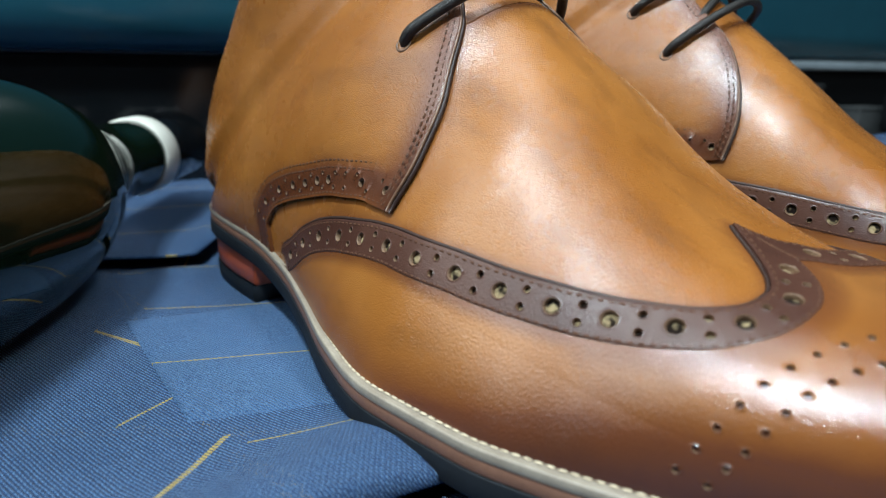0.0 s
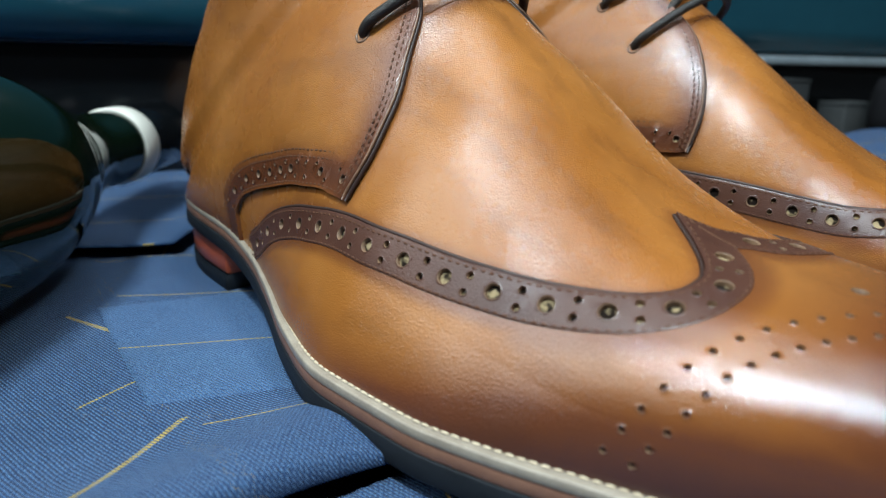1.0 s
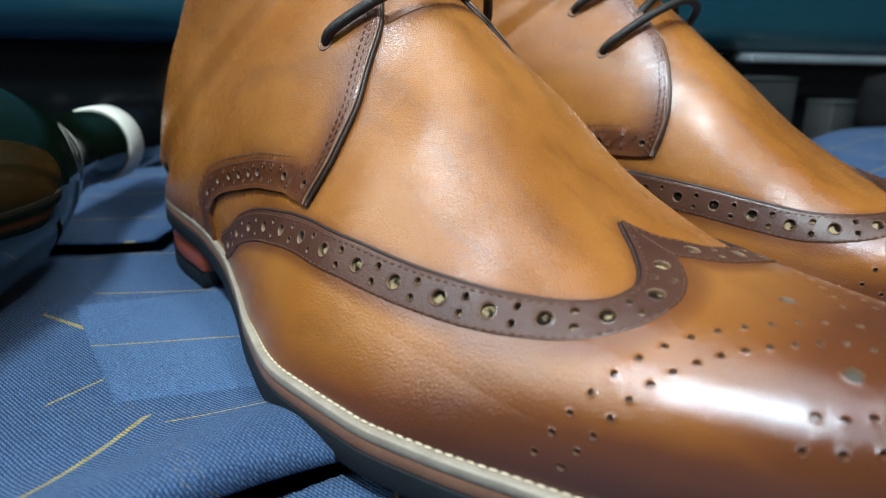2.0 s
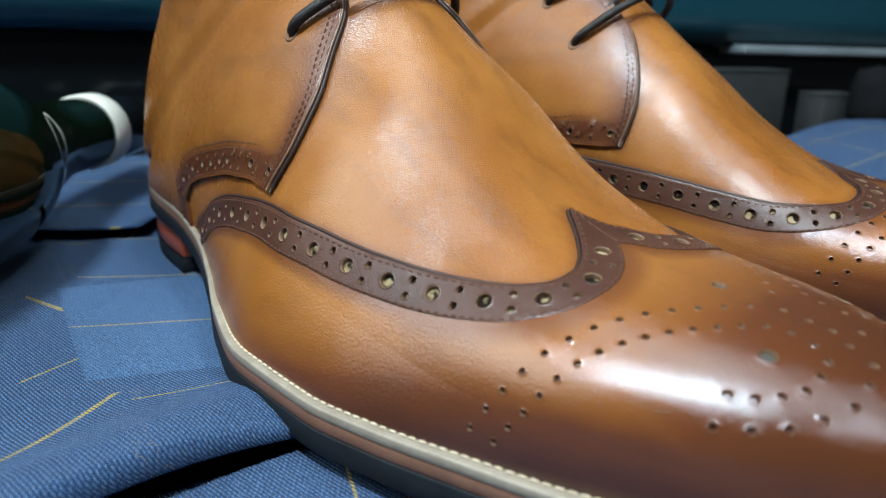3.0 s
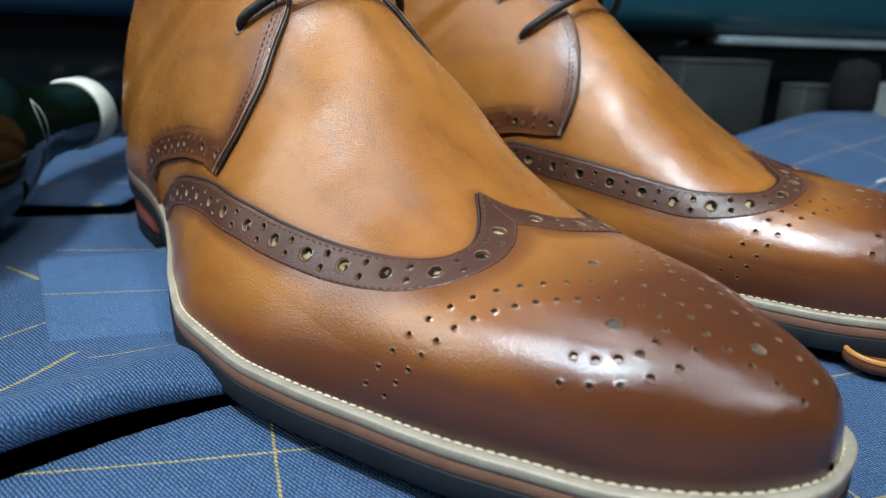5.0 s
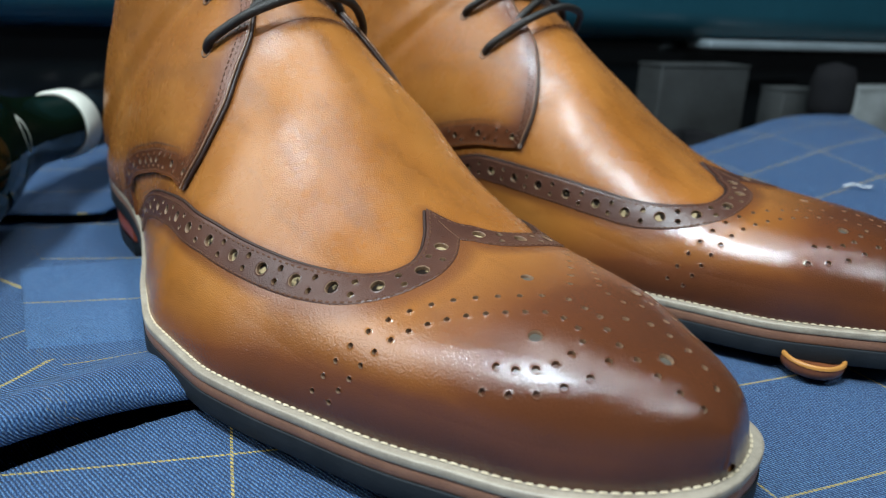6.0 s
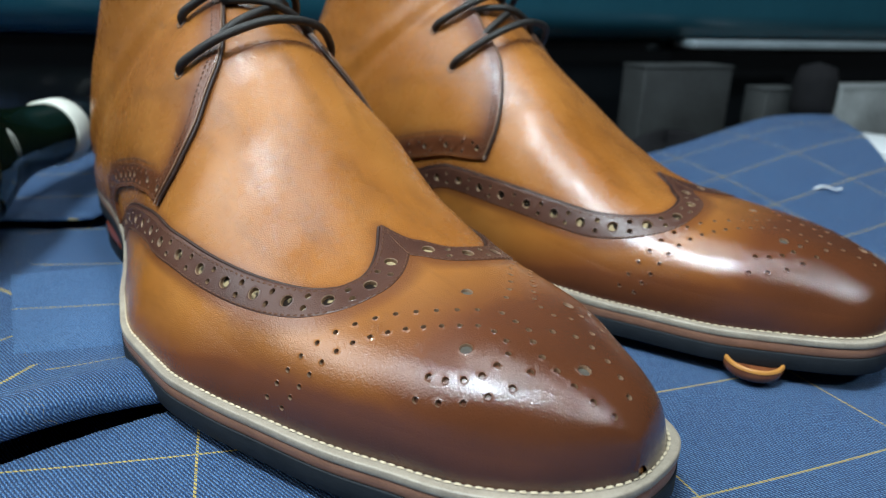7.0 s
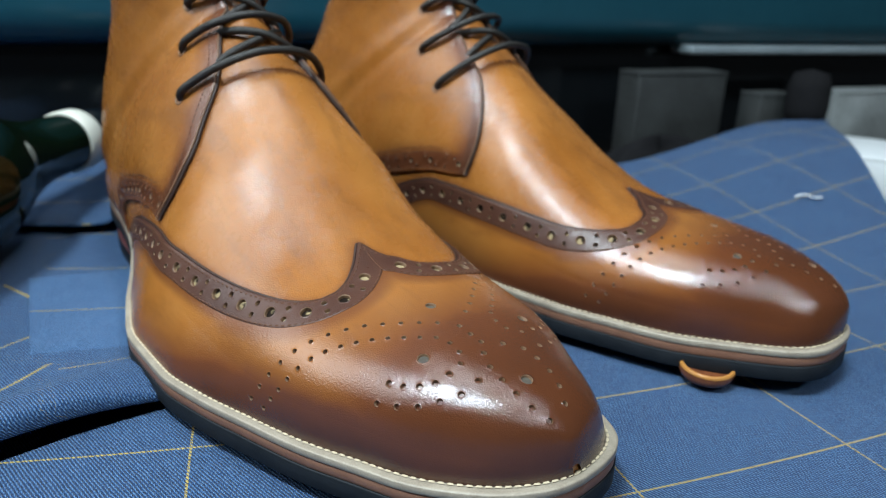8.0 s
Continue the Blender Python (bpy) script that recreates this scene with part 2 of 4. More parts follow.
# ---- the boot's last, in millimetres: x to the toe, y to the inner side, z up ----
OUTER = [(0, 0), (2, 9), (8, 17.5), (20, 25.5), (40, 30.4), (65, 33.4), (90, 37.9), (115, 46.2), (140, 56.2), (168, 63.3),
         (195, 63.5), (215, 60.2), (235, 54.7), (255, 48.7), (272, 41.7), (287, 35.7), (299, 27.7), (307, 20.1), (311.5, 13.3), (314.2, 6.7),
         (315, 0)]
INNER = [(0, 0), (2, 9), (8, 17.5), (20, 25.5), (40, 30), (65, 31), (90, 32), (115, 34.4), (140, 38.9), (168, 44.3),
         (195, 47.9), (220, 47.9), (244, 44.8), (265, 41.2), (282, 35.1), (293, 30.6), (301, 27.1), (308, 22.5), (312, 16.8), (314.3, 8.7),
         (315, 0)]
SEAT = [(-10, 29.5), (30, 29), (66, 27), (95, 22.5), (125, 18), (155, 15.2), (190, 14.5), (260, 14.8), (290, 16), (315, 18)]
# sideways shift of the crest, towards the inner side where positive
LEAN = [(0, -2.4), (0.1, -1.7), (0.2, -0), (0.27, 1.8), (0.34, 6), (0.42, 6.8), (0.5, 3.7), (0.6, 1.5), (0.7, 2.7), (1, 0)]
# where the middle seam line runs beside the crest, in the same sense
CENTRE = [(0, -0.1), (0.03, -0.1), (0.1, -0.03), (0.2, -0.03), (0.27, -0.04), (0.34, -0.075), (0.42, -0.09), (0.5, -0.09), (0.55, -0.005), (0.6, 0.015), (0.7, 0.01), (0.8, 0), (1, 0)]
INSET = [(-5, 1.2), (60, 1.6), (110, 2.5), (150, 3.4), (314, 4.0)]
# sections from the toe to the collar: foot (x, z; z < 0: on the seat), crest (x, z), greatest half width (0: the outline's), power, back bulge
SECTIONS = [(0, 312, -1, 312, 20, 0, 2.4, 1, 0), (0.015, 311.4, -1, 311.4, 28.8, 0, 2.4, 1, 0), (0.03, 309.6, -1, 309.6, 32, 0, 2.4, 1, 0), (0.055, 304.8, -1, 304.8, 36, 0, 2.4, 1, 0),
            (0.09, 294, -1, 294, 40, 0, 2.55, 1, 0), (0.15, 275, -1, 275, 43.8, 0, 2.8, 1, -0.19), (0.21, 255, -1, 255, 45.8, 0, 2.71, 1, -0.17), (0.27, 235, -1, 235, 48.7, 0, 2.61, 1, -0.03),
            (0.32, 216, -1, 218, 55, 0, 2.43, 1, 0.22), (0.38, 195, -1, 200, 66.3, 43, 2.25, 1, 0.34), (0.44, 165, -1, 182, 82.1, 50.6, 2.11, 0.65, 0.28), (0.5, 130, -1, 166, 95.2, 50.8, 2.01, 1.46, 0.13),
            (0.56, 95, -1, 153, 105.6, 46.7, 2.15, 1.75, 0.02), (0.61, 60, -1, 143, 113.5, 41.5, 2.17, 2.37, -0.03), (0.66, 29, -1, 136, 119.4, 36, 2.25, 3.07, 0), (0.71, 9.8, -1, 131, 123.4, 35, 2.1, 4, 0),
            (0.75, 1, 31, 128, 127, 35.5, 2.1, 4.2, 0), (0.8, 0.6, 45, 125, 132, 33.5, 2.1, 4, 0), (0.85, 6.5, 64, 123, 137, 32.5, 2.1, 3.6, 0), (0.9, 19, 82, 121, 141, 32, 2.1, 3.2, 0),
            (0.95, 31.5, 100, 119, 145, 32, 2.1, 2.8, 0), (1, 43, 120, 117, 149, 33, 2.1, 2.6, 0)]


class Last:
    """The boot's upper as a smooth sheet over (s, v): s from toe to collar, v from -1 (near welt) over the crest (0) to 1."""

    def __init__(self, outer_sign):
        self.sign = outer_sign
        n = np.array(SECTIONS, float)
        seat = smooth_curve(SEAT, n[:, 1])
        n[:, 2] = np.where(n[:, 2] < 0, seat, n[:, 2])
        self.nodes = n

    def half(self, x, outer):
        a, b = smooth_curve(OUTER, x), smooth_curve(INNER, x)
        return np.where(outer, a, b)

    def at(self, s, v):
        s, v = np.asarray(s, float), np.asarray(v, float)
        s, v = np.broadcast_arrays(s, v)
        v = v - self.sign * smooth_curve(CENTRE, np.clip(s, 0, 1)) * (1 - v * v)
        q = smooth_curve(self.nodes, np.clip(s, 0, 1))
        bx, bz, tx, tz, wm, n, bulge, pinch = [q[..., i] for i in range(8)]
        a = np.cos(np.clip(np.abs(v), 0, 1) * np.pi / 2)
        outer = (v < 0) == (self.sign < 0)
        hw, ins = self.half(bx * np.where(bx > 200, 1 + (bx - 200) / 110.0 * 0.00968, 1), outer), smooth_curve(INSET, bx)
        w0 = (hw - ins * hw / np.sqrt(hw**2 + ins**2 + 1e-9)) * np.clip((0.775 - s) / 0.10, 0, 1)
        wm = w0 + 3 * np.log1p(np.exp((wm * np.where(outer, 1.0, 0.97) - w0) / 3)) + 0.01
        k2 = np.clip(w0 / wm, 0, 1) ** 2
        g = np.maximum(1 - a**n, 0) ** (1 / n) * (1 - pinch * 4 * a**1.5 * (1 - a) * 0.25) * np.sqrt(k2 + (1 - k2) * (1 - (1 - a) ** np.maximum(bulge, 1)))
        y = np.sign(v) * wm * g - self.sign * a * smooth_curve(LEAN, s)
        shrink = 1.2  # room for the panels laid on
        y = y * (1 - shrink * np.minimum(1, a * 3) / (wm + 8))
        return np.stack([bx + (tx - bx) * a + 0.5 * shrink * (1 - a) * (bx < 20), y, bz + (tz - bz) * a - shrink * 0.9 * a], -1)

    def frame_at(self, s, v, e=0.002):
        p = self.at(s, v)
        s = np.maximum(s, 0.01)
        ds = (self.at(np.minimum(s + e, 1), v) - self.at(np.maximum(s - e, 0), v)) / (np.minimum(s + e, 1) - np.maximum(s - e, 0))[..., None]
        hi, lo = np.minimum(v + e, 1), np.maximum(v - e, -1)
        dv = (self.at(s, hi) - self.at(s, lo)) / (hi - lo)[..., None]
        nn = np.cross(dv, ds)
        nn = nn / (np.linalg.norm(nn, axis=-1, keepdims=True) + 1e-9)
        return p, ds, dv, nn


def sole_ring(last, grow, z_of, n=120):
    """A ring of points along the sole's outline, heel to toe on one side and back on the other."""
    th = (1 - np.cos(np.linspace(0, np.pi, n))) / 2
    x = th * 315.0
    near = -(last.half(x, last.sign < 0) + grow)
    far = last.half(x, last.sign > 0) + grow
    near[0] = near[-1] = far[0] = far[-1] = 0
    xx = np.clip(157.5 + (x - 157.5) * (1 + grow / 157.5), -5, 330)
    ring = np.concatenate([np.stack([xx, near, z_of(x)], 1), np.stack([xx, far, z_of(x)], 1)[-2:0:-1]])
    return ring


def loft(rings, cap_low=True, cap_high=True):
    n = len(rings[0])
    v = np.concatenate(rings)
    f = grid_faces(len(rings), n, close_v=True)
    half = n // 2
    for base, on in ((0, cap_low), ((len(rings) - 1) * n, cap_high)):
        if on:
            for i in range(0, half):
                f.append((base + i, base + (i + 1) % n, base + (n - i - 1) % n, base + (n - i) % n))
    return v, f




# ---- the room: plain walls, ceiling and the table ----
def box(name, lo, hi, material, bevel=0.0, parent=None, label="", segs=3):
    bm = bmesh.new()
    c = [(a + b) / 2 for a, b in zip(lo, hi)]
    d = [b - a for a, b in zip(lo, hi)]
    bmesh.ops.create_cube(bm, size=1, matrix=Matrix.Translation(c) @ Matrix.Diagonal((*d, 1)))
    if bevel:
        bmesh.ops.bevel(bm, geom=bm.edges[:], offset=bevel, segments=segs, affect="EDGES", profile=0.5)
    ob = part(name, bm, material, parent, label)
    if bevel:
        ob.data.polygons.foreach_set("use_smooth", [True] * len(ob.data.polygons))
        ob.data.set_sharp_from_angle(angle=radians(35))
    return ob


tagged(box("floor", (-1.6, -1.6, -0.80), (1.8, 2.0, -0.75), M_FLOOR), kind="structure")
tagged(box("ceiling", (-1.6, -1.6, 1.60), (1.8, 2.0, 1.65), M_PLASTER), kind="structure")
tagged(box("wall_south", (-1.6, -1.65, -0.75), (1.8, -1.6, 1.60), M_PLASTER), kind="structure")
tagged(box("wall_west", (-1.65, -1.6, -0.75), (-1.6, 2.0, 1.60), M_PLASTER), kind="structure")
tagged(box("wall_east", (1.8, -1.6, -0.75), (1.85, 2.0, 1.60), M_PLASTER), kind="structure")
tagged(box("wall_north", (-1.6, 2.0, -0.75), (1.8, 2.05, 1.60), M_PLASTER), kind="structure")
tagged(box("table", (-0.9, -0.35, -0.05), (1.1, 1.1, -0.018), M_FLOOR, 0.006), "dark wooden table top under the cloth", "table")


# ---- cloth ----
def step(x, a, b):
    t = np.clip((x - a) / (b - a), 0, 1)
    return t * t * (3 - 2 * t)


def weave_of(X, Y):
    f = 0.27 * X + 0.45 * X**2
    v = Y - np.where(X < -0.12, 0.27 * X, f)
    u = X + (0.33 + np.clip(0.9 * X, -0.1, 0.3)) * (Y - 0.1) + 0.0437 * step(X, 0.10, 0.05)
    return u, v


def sheet(name, X, Y, Z, U, V, label, flat=None, parent=None, material=M_CLOTH):
    nu, nv = X.shape
    ob = raw(name, np.stack([X, Y, Z], -1).reshape(-1, 3), grid_faces(nu, nv), material, parent)
    layer = ob.data.uv_layers.new(name="weave")
    idx = np.empty(len(ob.data.loops), np.int32)
    ob.data.loops.foreach_get("vertex_index", idx)
    flat = Y if flat is None else flat
    layer.data.foreach_set("uv", np.stack([X.ravel()[idx] + 0.4 * flat.ravel()[idx], flat.ravel()[idx] - 0.3 * X.ravel()[idx]], 1).ravel().astype(np.float32))
    layer = ob.data.uv_layers.new(name="pane")
    layer.data.foreach_set("uv", np.stack([U.ravel()[idx], V.ravel()[idx]], 1).ravel().astype(np.float32))
    mod = ob.modifiers.new("thickness", "SOLIDIFY")
    mod.thickness, mod.offset = 0.0011, -1.0
    return tagged(ob, label, "" if parent else "cloth")


def lumps(X, Y, seed, scale, amp):
    out = np.zeros_like(X)
    rng = np.random.RandomState(seed)
    for i in range(5):
        a, ph, fr = rng.rand() * 6.28, rng.rand() * 6.28, scale * (0.6 + rng.rand())
        out += np.sin((X * np.cos(a) + Y * np.sin(a)) * fr + ph) / 5
    return out * amp


def trench_lip(x):
    near = 0.1305 + 0.75 * x - 5.2 * np.clip(x, -0.045, 0) ** 2
    return near + 0.20 * np.minimum(x + 0.045, 0)


def cloth_z(x, y):
    lip = y - trench_lip(x)
    sunk = 0.0135 * step(lip, -0.0005, 0.0035) * step(lip, 0.060, 0.045) * step(x, 0.012, 0.003)
    return -0.0018 - sunk + 0.038 * step(x, 0.10, 0.34) * step(y, 0.27, 0.50) + lumps(x, y, 3, 30, 0.0012) * step(np.hypot(x - 0.08, y - 0.2), 0.16, 0.3)


# the wide lower layer
gx = np.concatenate([np.linspace(-0.70, -0.12, 90)[:-1], np.linspace(-0.12, 0.02, 150)[:-1], np.linspace(0.02, 0.80, 130)])
gy = np.concatenate([np.linspace(-0.30, 0.0, 50)[:-1], np.linspace(0.0, 0.20, 200)[:-1], np.linspace(0.20, 0.60, 100)])
X, Y = np.meshgrid(gx, gy, indexing="ij")
Z = cloth_z(X, Y)
U, V = weave_of(X, Y)
far_edge = 0.47 + 0.095 * step(X, 0.20, 0.385)
side_edge = 0.354 + 0.18 * (Y - 0.395)
Z, (U, V) = cloth_z(np.minimum(X, side_edge), np.minimum(Y, far_edge)), weave_of(np.minimum(X, side_edge), np.minimum(Y, far_edge))
CLOTH = sheet("cloth", np.minimum(X, side_edge + (X - 0.8) * 0.001), np.minimum(Y, far_edge + (Y - 0.6) * 0.001), Z, U, V, "navy blue wool suiting with a fine yellow windowpane check, spread flat")

# the folded layer beside the near boot: flat at the back, swelling to a rolled edge in front
def fold_edge(x):
    return trench_lip(x) - 0.0015


def fold_lift(x):
    return 0.0105 * step(-x, -0.022, 0.026)


def fold_top(x, y):
    d = y - fold_edge(x)
    return 0.0004 + fold_lift(x) * np.exp(-(np.maximum(d - 0.010, 0) / 0.030) ** 2) + lumps(x, y, 7, 60, 0.0006)


na, nb, nu = 150, 110, 14
ex = np.linspace(-0.34, 0.022, na)
edge_y, back_y = fold_edge(ex), 0.292 + 0.35 * (ex + 0.10)
curl = np.clip(fold_lift(ex) * 0.42, 0.0004, 0.0045)
tb = np.linspace(0, 1, nb) ** 1.4
X = np.repeat(ex[:, None], nb, 1)
Y = (edge_y + curl)[:, None] + (back_y - edge_y - curl)[:, None] * tb[None]
Z = fold_top(X, Y)
# the front edge rolls over and hangs free above the hollow
th = np.linspace(2.0, 0.0, nu, endpoint=False)[None]
XT = np.repeat(ex[:, None], nu, 1)
YT = Y[:, :1] - curl[:, None] * np.sin(th)
ZT = Z[:, :1] - curl[:, None] * (1 - np.cos(th))
X, Y, Z = np.concatenate([XT, X], 1), np.concatenate([YT, Y], 1), np.concatenate([ZT, Z], 1)
run = np.concatenate([np.zeros((na, 1)), np.cumsum(np.hypot(np.diff(Y, axis=1), np.diff(Z, axis=1)), 1)], 1)
run = run - run[:, nu:nu + 1] + Y[:, nu:nu + 1]
_, V = weave_of(X, run)
on_left = step((X + 0.108) * 0.835 + (run - 0.228) * 0.55, 0.007, 0.003)
front = step(run, 0.1535, 0.1525)
left_line = 0.2095 + np.clip(0.9 * ((X + 0.0712) * 0.885 - (run - 0.1680) * 0.469), -0.02, 0.02)
V = V * (1 - on_left) + left_line * on_left * (1 - front) + 0.03 * on_left * front
V = np.where((front > 0.5) & (X < -0.046), 0.03, V)
U = 0.0663 + 0.5 * (X + 0.052 - 0.22 * (run - 0.14))
back_line = 0.0663 + np.clip(0.5 * ((X + 0.1005) * 0.476 + (run - 0.2105) * 0.879), -0.02, 0.02)
U = np.where((run > 0.185) & (X > -0.113), back_line, np.where(run > 0.1535, 0.03, U))
sheet("fold", X, Y, Z, U, V, "cloth folded over with a rolled edge", run, CLOTH)

# a thin flap of cloth on it, whose straight edge shows
nb, na = 60, 40
P0, P1 = np.array([-0.108, 0.228]), np.array([-0.054, 0.146])
ta, tb = np.linspace(0, 1, nb), np.linspace(0, 1, na)
left = P0[None] + (P1 - P0)[None] * ta[:, None]
right = np.array([-0.048, 0.255])[None] + (np.array([0.004, 0.160]) - np.array([-0.048, 0.255]))[None] * ta[:, None]
XY = left[:, None] * (1 - tb)[None, :, None] + right[:, None] * tb[None, :, None]
X, Y = XY[..., 0], XY[..., 1]
drop = np.maximum(step(ta, 0.80, 1.0)[:, None], step(1 - ta, 0.93, 1.0)[:, None])
Z = fold_top(X, Y) + 0.0007 - 0.0024 * np.maximum(drop, 0 * X)
U, V = weave_of(X, Y)
sheet("flap", X, Y, Z, U + 0.012, V, "paler, smoother flap lying flat on the fold", None, CLOTH, M_FLAP)


# more cloth behind it, lying on the fold's back edge
ex, ty = np.linspace(-0.42, -0.104, 60), np.linspace(0, 1, 50) ** 1.5
front = 0.296 + 0.33 * (ex + 0.10) + 0.004 * np.sin(ex * 70)
X = np.repeat(ex[:, None], 50, 1)
Y = front[:, None] + (0.46 - front)[:, None] * ty[None]
Z = 0.0052 + 0.004 * step(Y, 0.30, 0.40) * step(X, -0.30, -0.12) + lumps(X, Y, 5, 45, 0.0016)
U, V = weave_of(X, Y)
sheet("rear_fold", X, Y, Z, U * 0.5 + 0.02, V, "rear fold of the cloth", None, CLOTH)


def lathe(profile, n=64, smooth_sharp=35):
    """Vertices and faces of a turned form; profile: (distance along the axis, radius)."""
    p = np.array(profile, float)
    th = np.linspace(0, 2 * np.pi, n, endpoint=False)
    v = np.stack([np.repeat(p[:, 0][:, None], n, 1), p[:, 1][:, None] * np.cos(th)[None], p[:, 1][:, None] * np.sin(th)[None]], -1)
    return v.reshape(-1, 3), grid_faces(len(p), n, close_v=True)


# ---- the teal cabinet behind, standing askew on a dark plinth ----
def cabinet():
    ob = new("cabinet")
    ob.matrix_world = pose(-0.167, 0.420, 0.0, 0, 0, 24.5)
    box("body", (-0.60, 0.0, 0.088), (1.25, 0.40, 0.60), M_TEAL, 0.026, ob, "", 6)
    box("plinth", (-0.58, 0.030, -0.018), (1.22, 0.38, 0.0875), M_BLACK, 0.002, ob)
    # pale strip stands in for light reflected along the rounded lower edge
    box("edge_glint", (0.492, -0.003, 0.083), (1.20, 0.028, 0.0905), M_GLINT, 0.0022, ob, "pale strip painting a reflection on the cabinet's lower edge")
    return tagged(ob, "glossy dark teal cabinet with a painted edge reflection, on a black plinth", "cabinet")


cabinet()


# seams in (s, v), written for the half v < 0: on the outer side of the boot, on the inner side
WING = ([(0.563, -1.0), (0.570, -0.96), (0.564, -0.925), (0.556, -0.875), (0.534, -0.797), (0.503, -0.712), (0.478, -0.672), (0.448, -0.635), (0.41, -0.592),
         (0.375, -0.54), (0.338, -0.48), (0.307, -0.412), (0.280, -0.32), (0.268, -0.24), (0.2665, -0.19), (0.271, -0.138), (0.288, -0.064), (0.314, 0.0)],
        [(0.563, -1.0), (0.570, -0.96), (0.560, -0.92), (0.548, -0.87), (0.53, -0.81), (0.50, -0.757), (0.472, -0.735), (0.43, -0.695), (0.397, -0.655),
         (0.36, -0.605), (0.323, -0.535), (0.286, -0.40), (0.265, -0.265), (0.2635, -0.19), (0.268, -0.105), (0.288, -0.042), (0.314, 0.0)])
FACING = ([(1.0, -0.075), (0.80, -0.09), (0.70, -0.105), (0.668, -0.138), (0.586, -0.208), (0.555, -0.245), (0.527, -0.30), (0.503, -0.37), (0.491, -0.47),
           (0.486, -0.55), (0.485, -0.648)],
          [(1.0, -0.075), (0.80, -0.09), (0.70, -0.11), (0.637, -0.15), (0.587, -0.19), (0.546, -0.235), (0.51, -0.36), (0.481, -0.47), (0.468, -0.58), (0.465, -0.668)])
LOWER = ([(0.485, -0.648), (0.504, -0.664), (0.533, -0.735), (0.56, -0.80), (0.58, -0.853), (0.589, -0.895), (0.590, -0.925), (0.585, -0.96), (0.578, -1.0)],
         [(0.465, -0.668), (0.478, -0.69), (0.507, -0.725), (0.535, -0.757), (0.565, -0.82), (0.583, -0.885), (0.589, -0.925), (0.585, -0.96), (0.578, -1.0)])
MEDALLION = {  # rows of punched holes on each half: nodes, count, radius
    "outer_row": ([(0.270, -0.88), (0.256, -0.69), (0.238, -0.455), (0.215, -0.26), (0.195, -0.145), (0.174, -0.04)], 13, 0.62),
    "inner_row": ([(0.255, -0.90), (0.241, -0.738), (0.222, -0.483), (0.198, -0.30), (0.172, -0.168), (0.152, -0.09), (0.140, -0.087), (0.129, -0.115), (0.123, -0.155)], 17, 0.62),
    "scroll": ([(0.153, -0.44), (0.141, -0.42), (0.132, -0.383), (0.124, -0.323), (0.1215, -0.24)], 5, 0.74),
    "under_scroll": ([(0.153, -0.575), (0.136, -0.542), (0.123, -0.497), (0.110, -0.397), (0.102, -0.287), (0.102, -0.157), (0.109, -0.06), (0.121, -0.035)], 8, 0.74),
    "tip": ([(0.091, -0.11), (0.076, -0.13), (0.062, -0.14), (0.045, -0.117)], 4, 0.7)}
MIDDLE = [(0.160, 0.72), (0.146, 0.72), (0.133, 0.72)]
ROUNDELS = [(0.199, 0.0), (0.081, 0.0), (0.147, -0.232)]


def dense(nodes, n):
    """Evenly spaced points on a smooth curve through (s, v) nodes."""
    a = np.array(nodes, float)
    w = a * [450.0, 90.0]
    t = np.concatenate([[0], np.cumsum(np.linalg.norm(np.diff(w, axis=0), axis=1))])
    return smooth_curve(np.column_stack([t, a]), np.linspace(0, t[-1], n))


def arc(p):
    return np.concatenate([[0], np.cumsum(np.linalg.norm(np.diff(p, axis=0), axis=1))])


def by_length(last, c, n, h=0.0):
    p = last.at(c[:, 0], c[:, 1])
    t = arc(p)
    x = np.linspace(0, t[-1], n)
    return np.column_stack([np.interp(x, t, c[:, 0]), np.interp(x, t, c[:, 1])]), t[-1]


def raised(last, c, h):
    p, _, _, nn = last.frame_at(c[..., 0], c[..., 1])
    return p + nn * np.asarray(h)[..., None]


def beside(last, c, side, width, steps, lim=(-1.0, 0.0)):
    """Chart points at 0..width mm to one side of a chart curve: array (len(c), steps, 2)."""
    p = last.at(c[:, 0], c[:, 1])
    tan = np.gradient(p, axis=0)
    k = np.ones(5) / 5
    tan = np.stack([np.convolve(np.pad(tan[:, i], 2, mode="edge"), k, "valid") for i in range(3)], 1)
    tan /= np.linalg.norm(tan, axis=1, keepdims=True) + 1e-9
    out, q, step = [c.copy()], c.copy(), width / (steps - 1)
    for _ in range(steps - 1):
        _, ds, dv, nn = last.frame_at(q[:, 0], q[:, 1])
        b = np.cross(nn, tan) * side * step
        g11, g12, g22 = (ds * ds).sum(1), (ds * dv).sum(1), (dv * dv).sum(1)
        r1, r2 = (ds * b).sum(1), (dv * b).sum(1)
        det = g11 * g22 - g12**2 + 1e-6
        q = q + np.stack([(g22 * r1 - g12 * r2) / det, (g11 * r2 - g12 * r1) / det], 1)
        q[:, 1] = np.clip(q[:, 1], *lim)
        q[:, 0] = np.clip(q[:, 0], 0, 1)
        out.append(q.copy())
    return np.stack(out, 1)


def flip(c, side):
    """side -1: the near half as it is; 1: mirrored."""
    c = np.array(c, float)
    if side > 0:
        c[..., 1] = -c[..., 1]
    return c


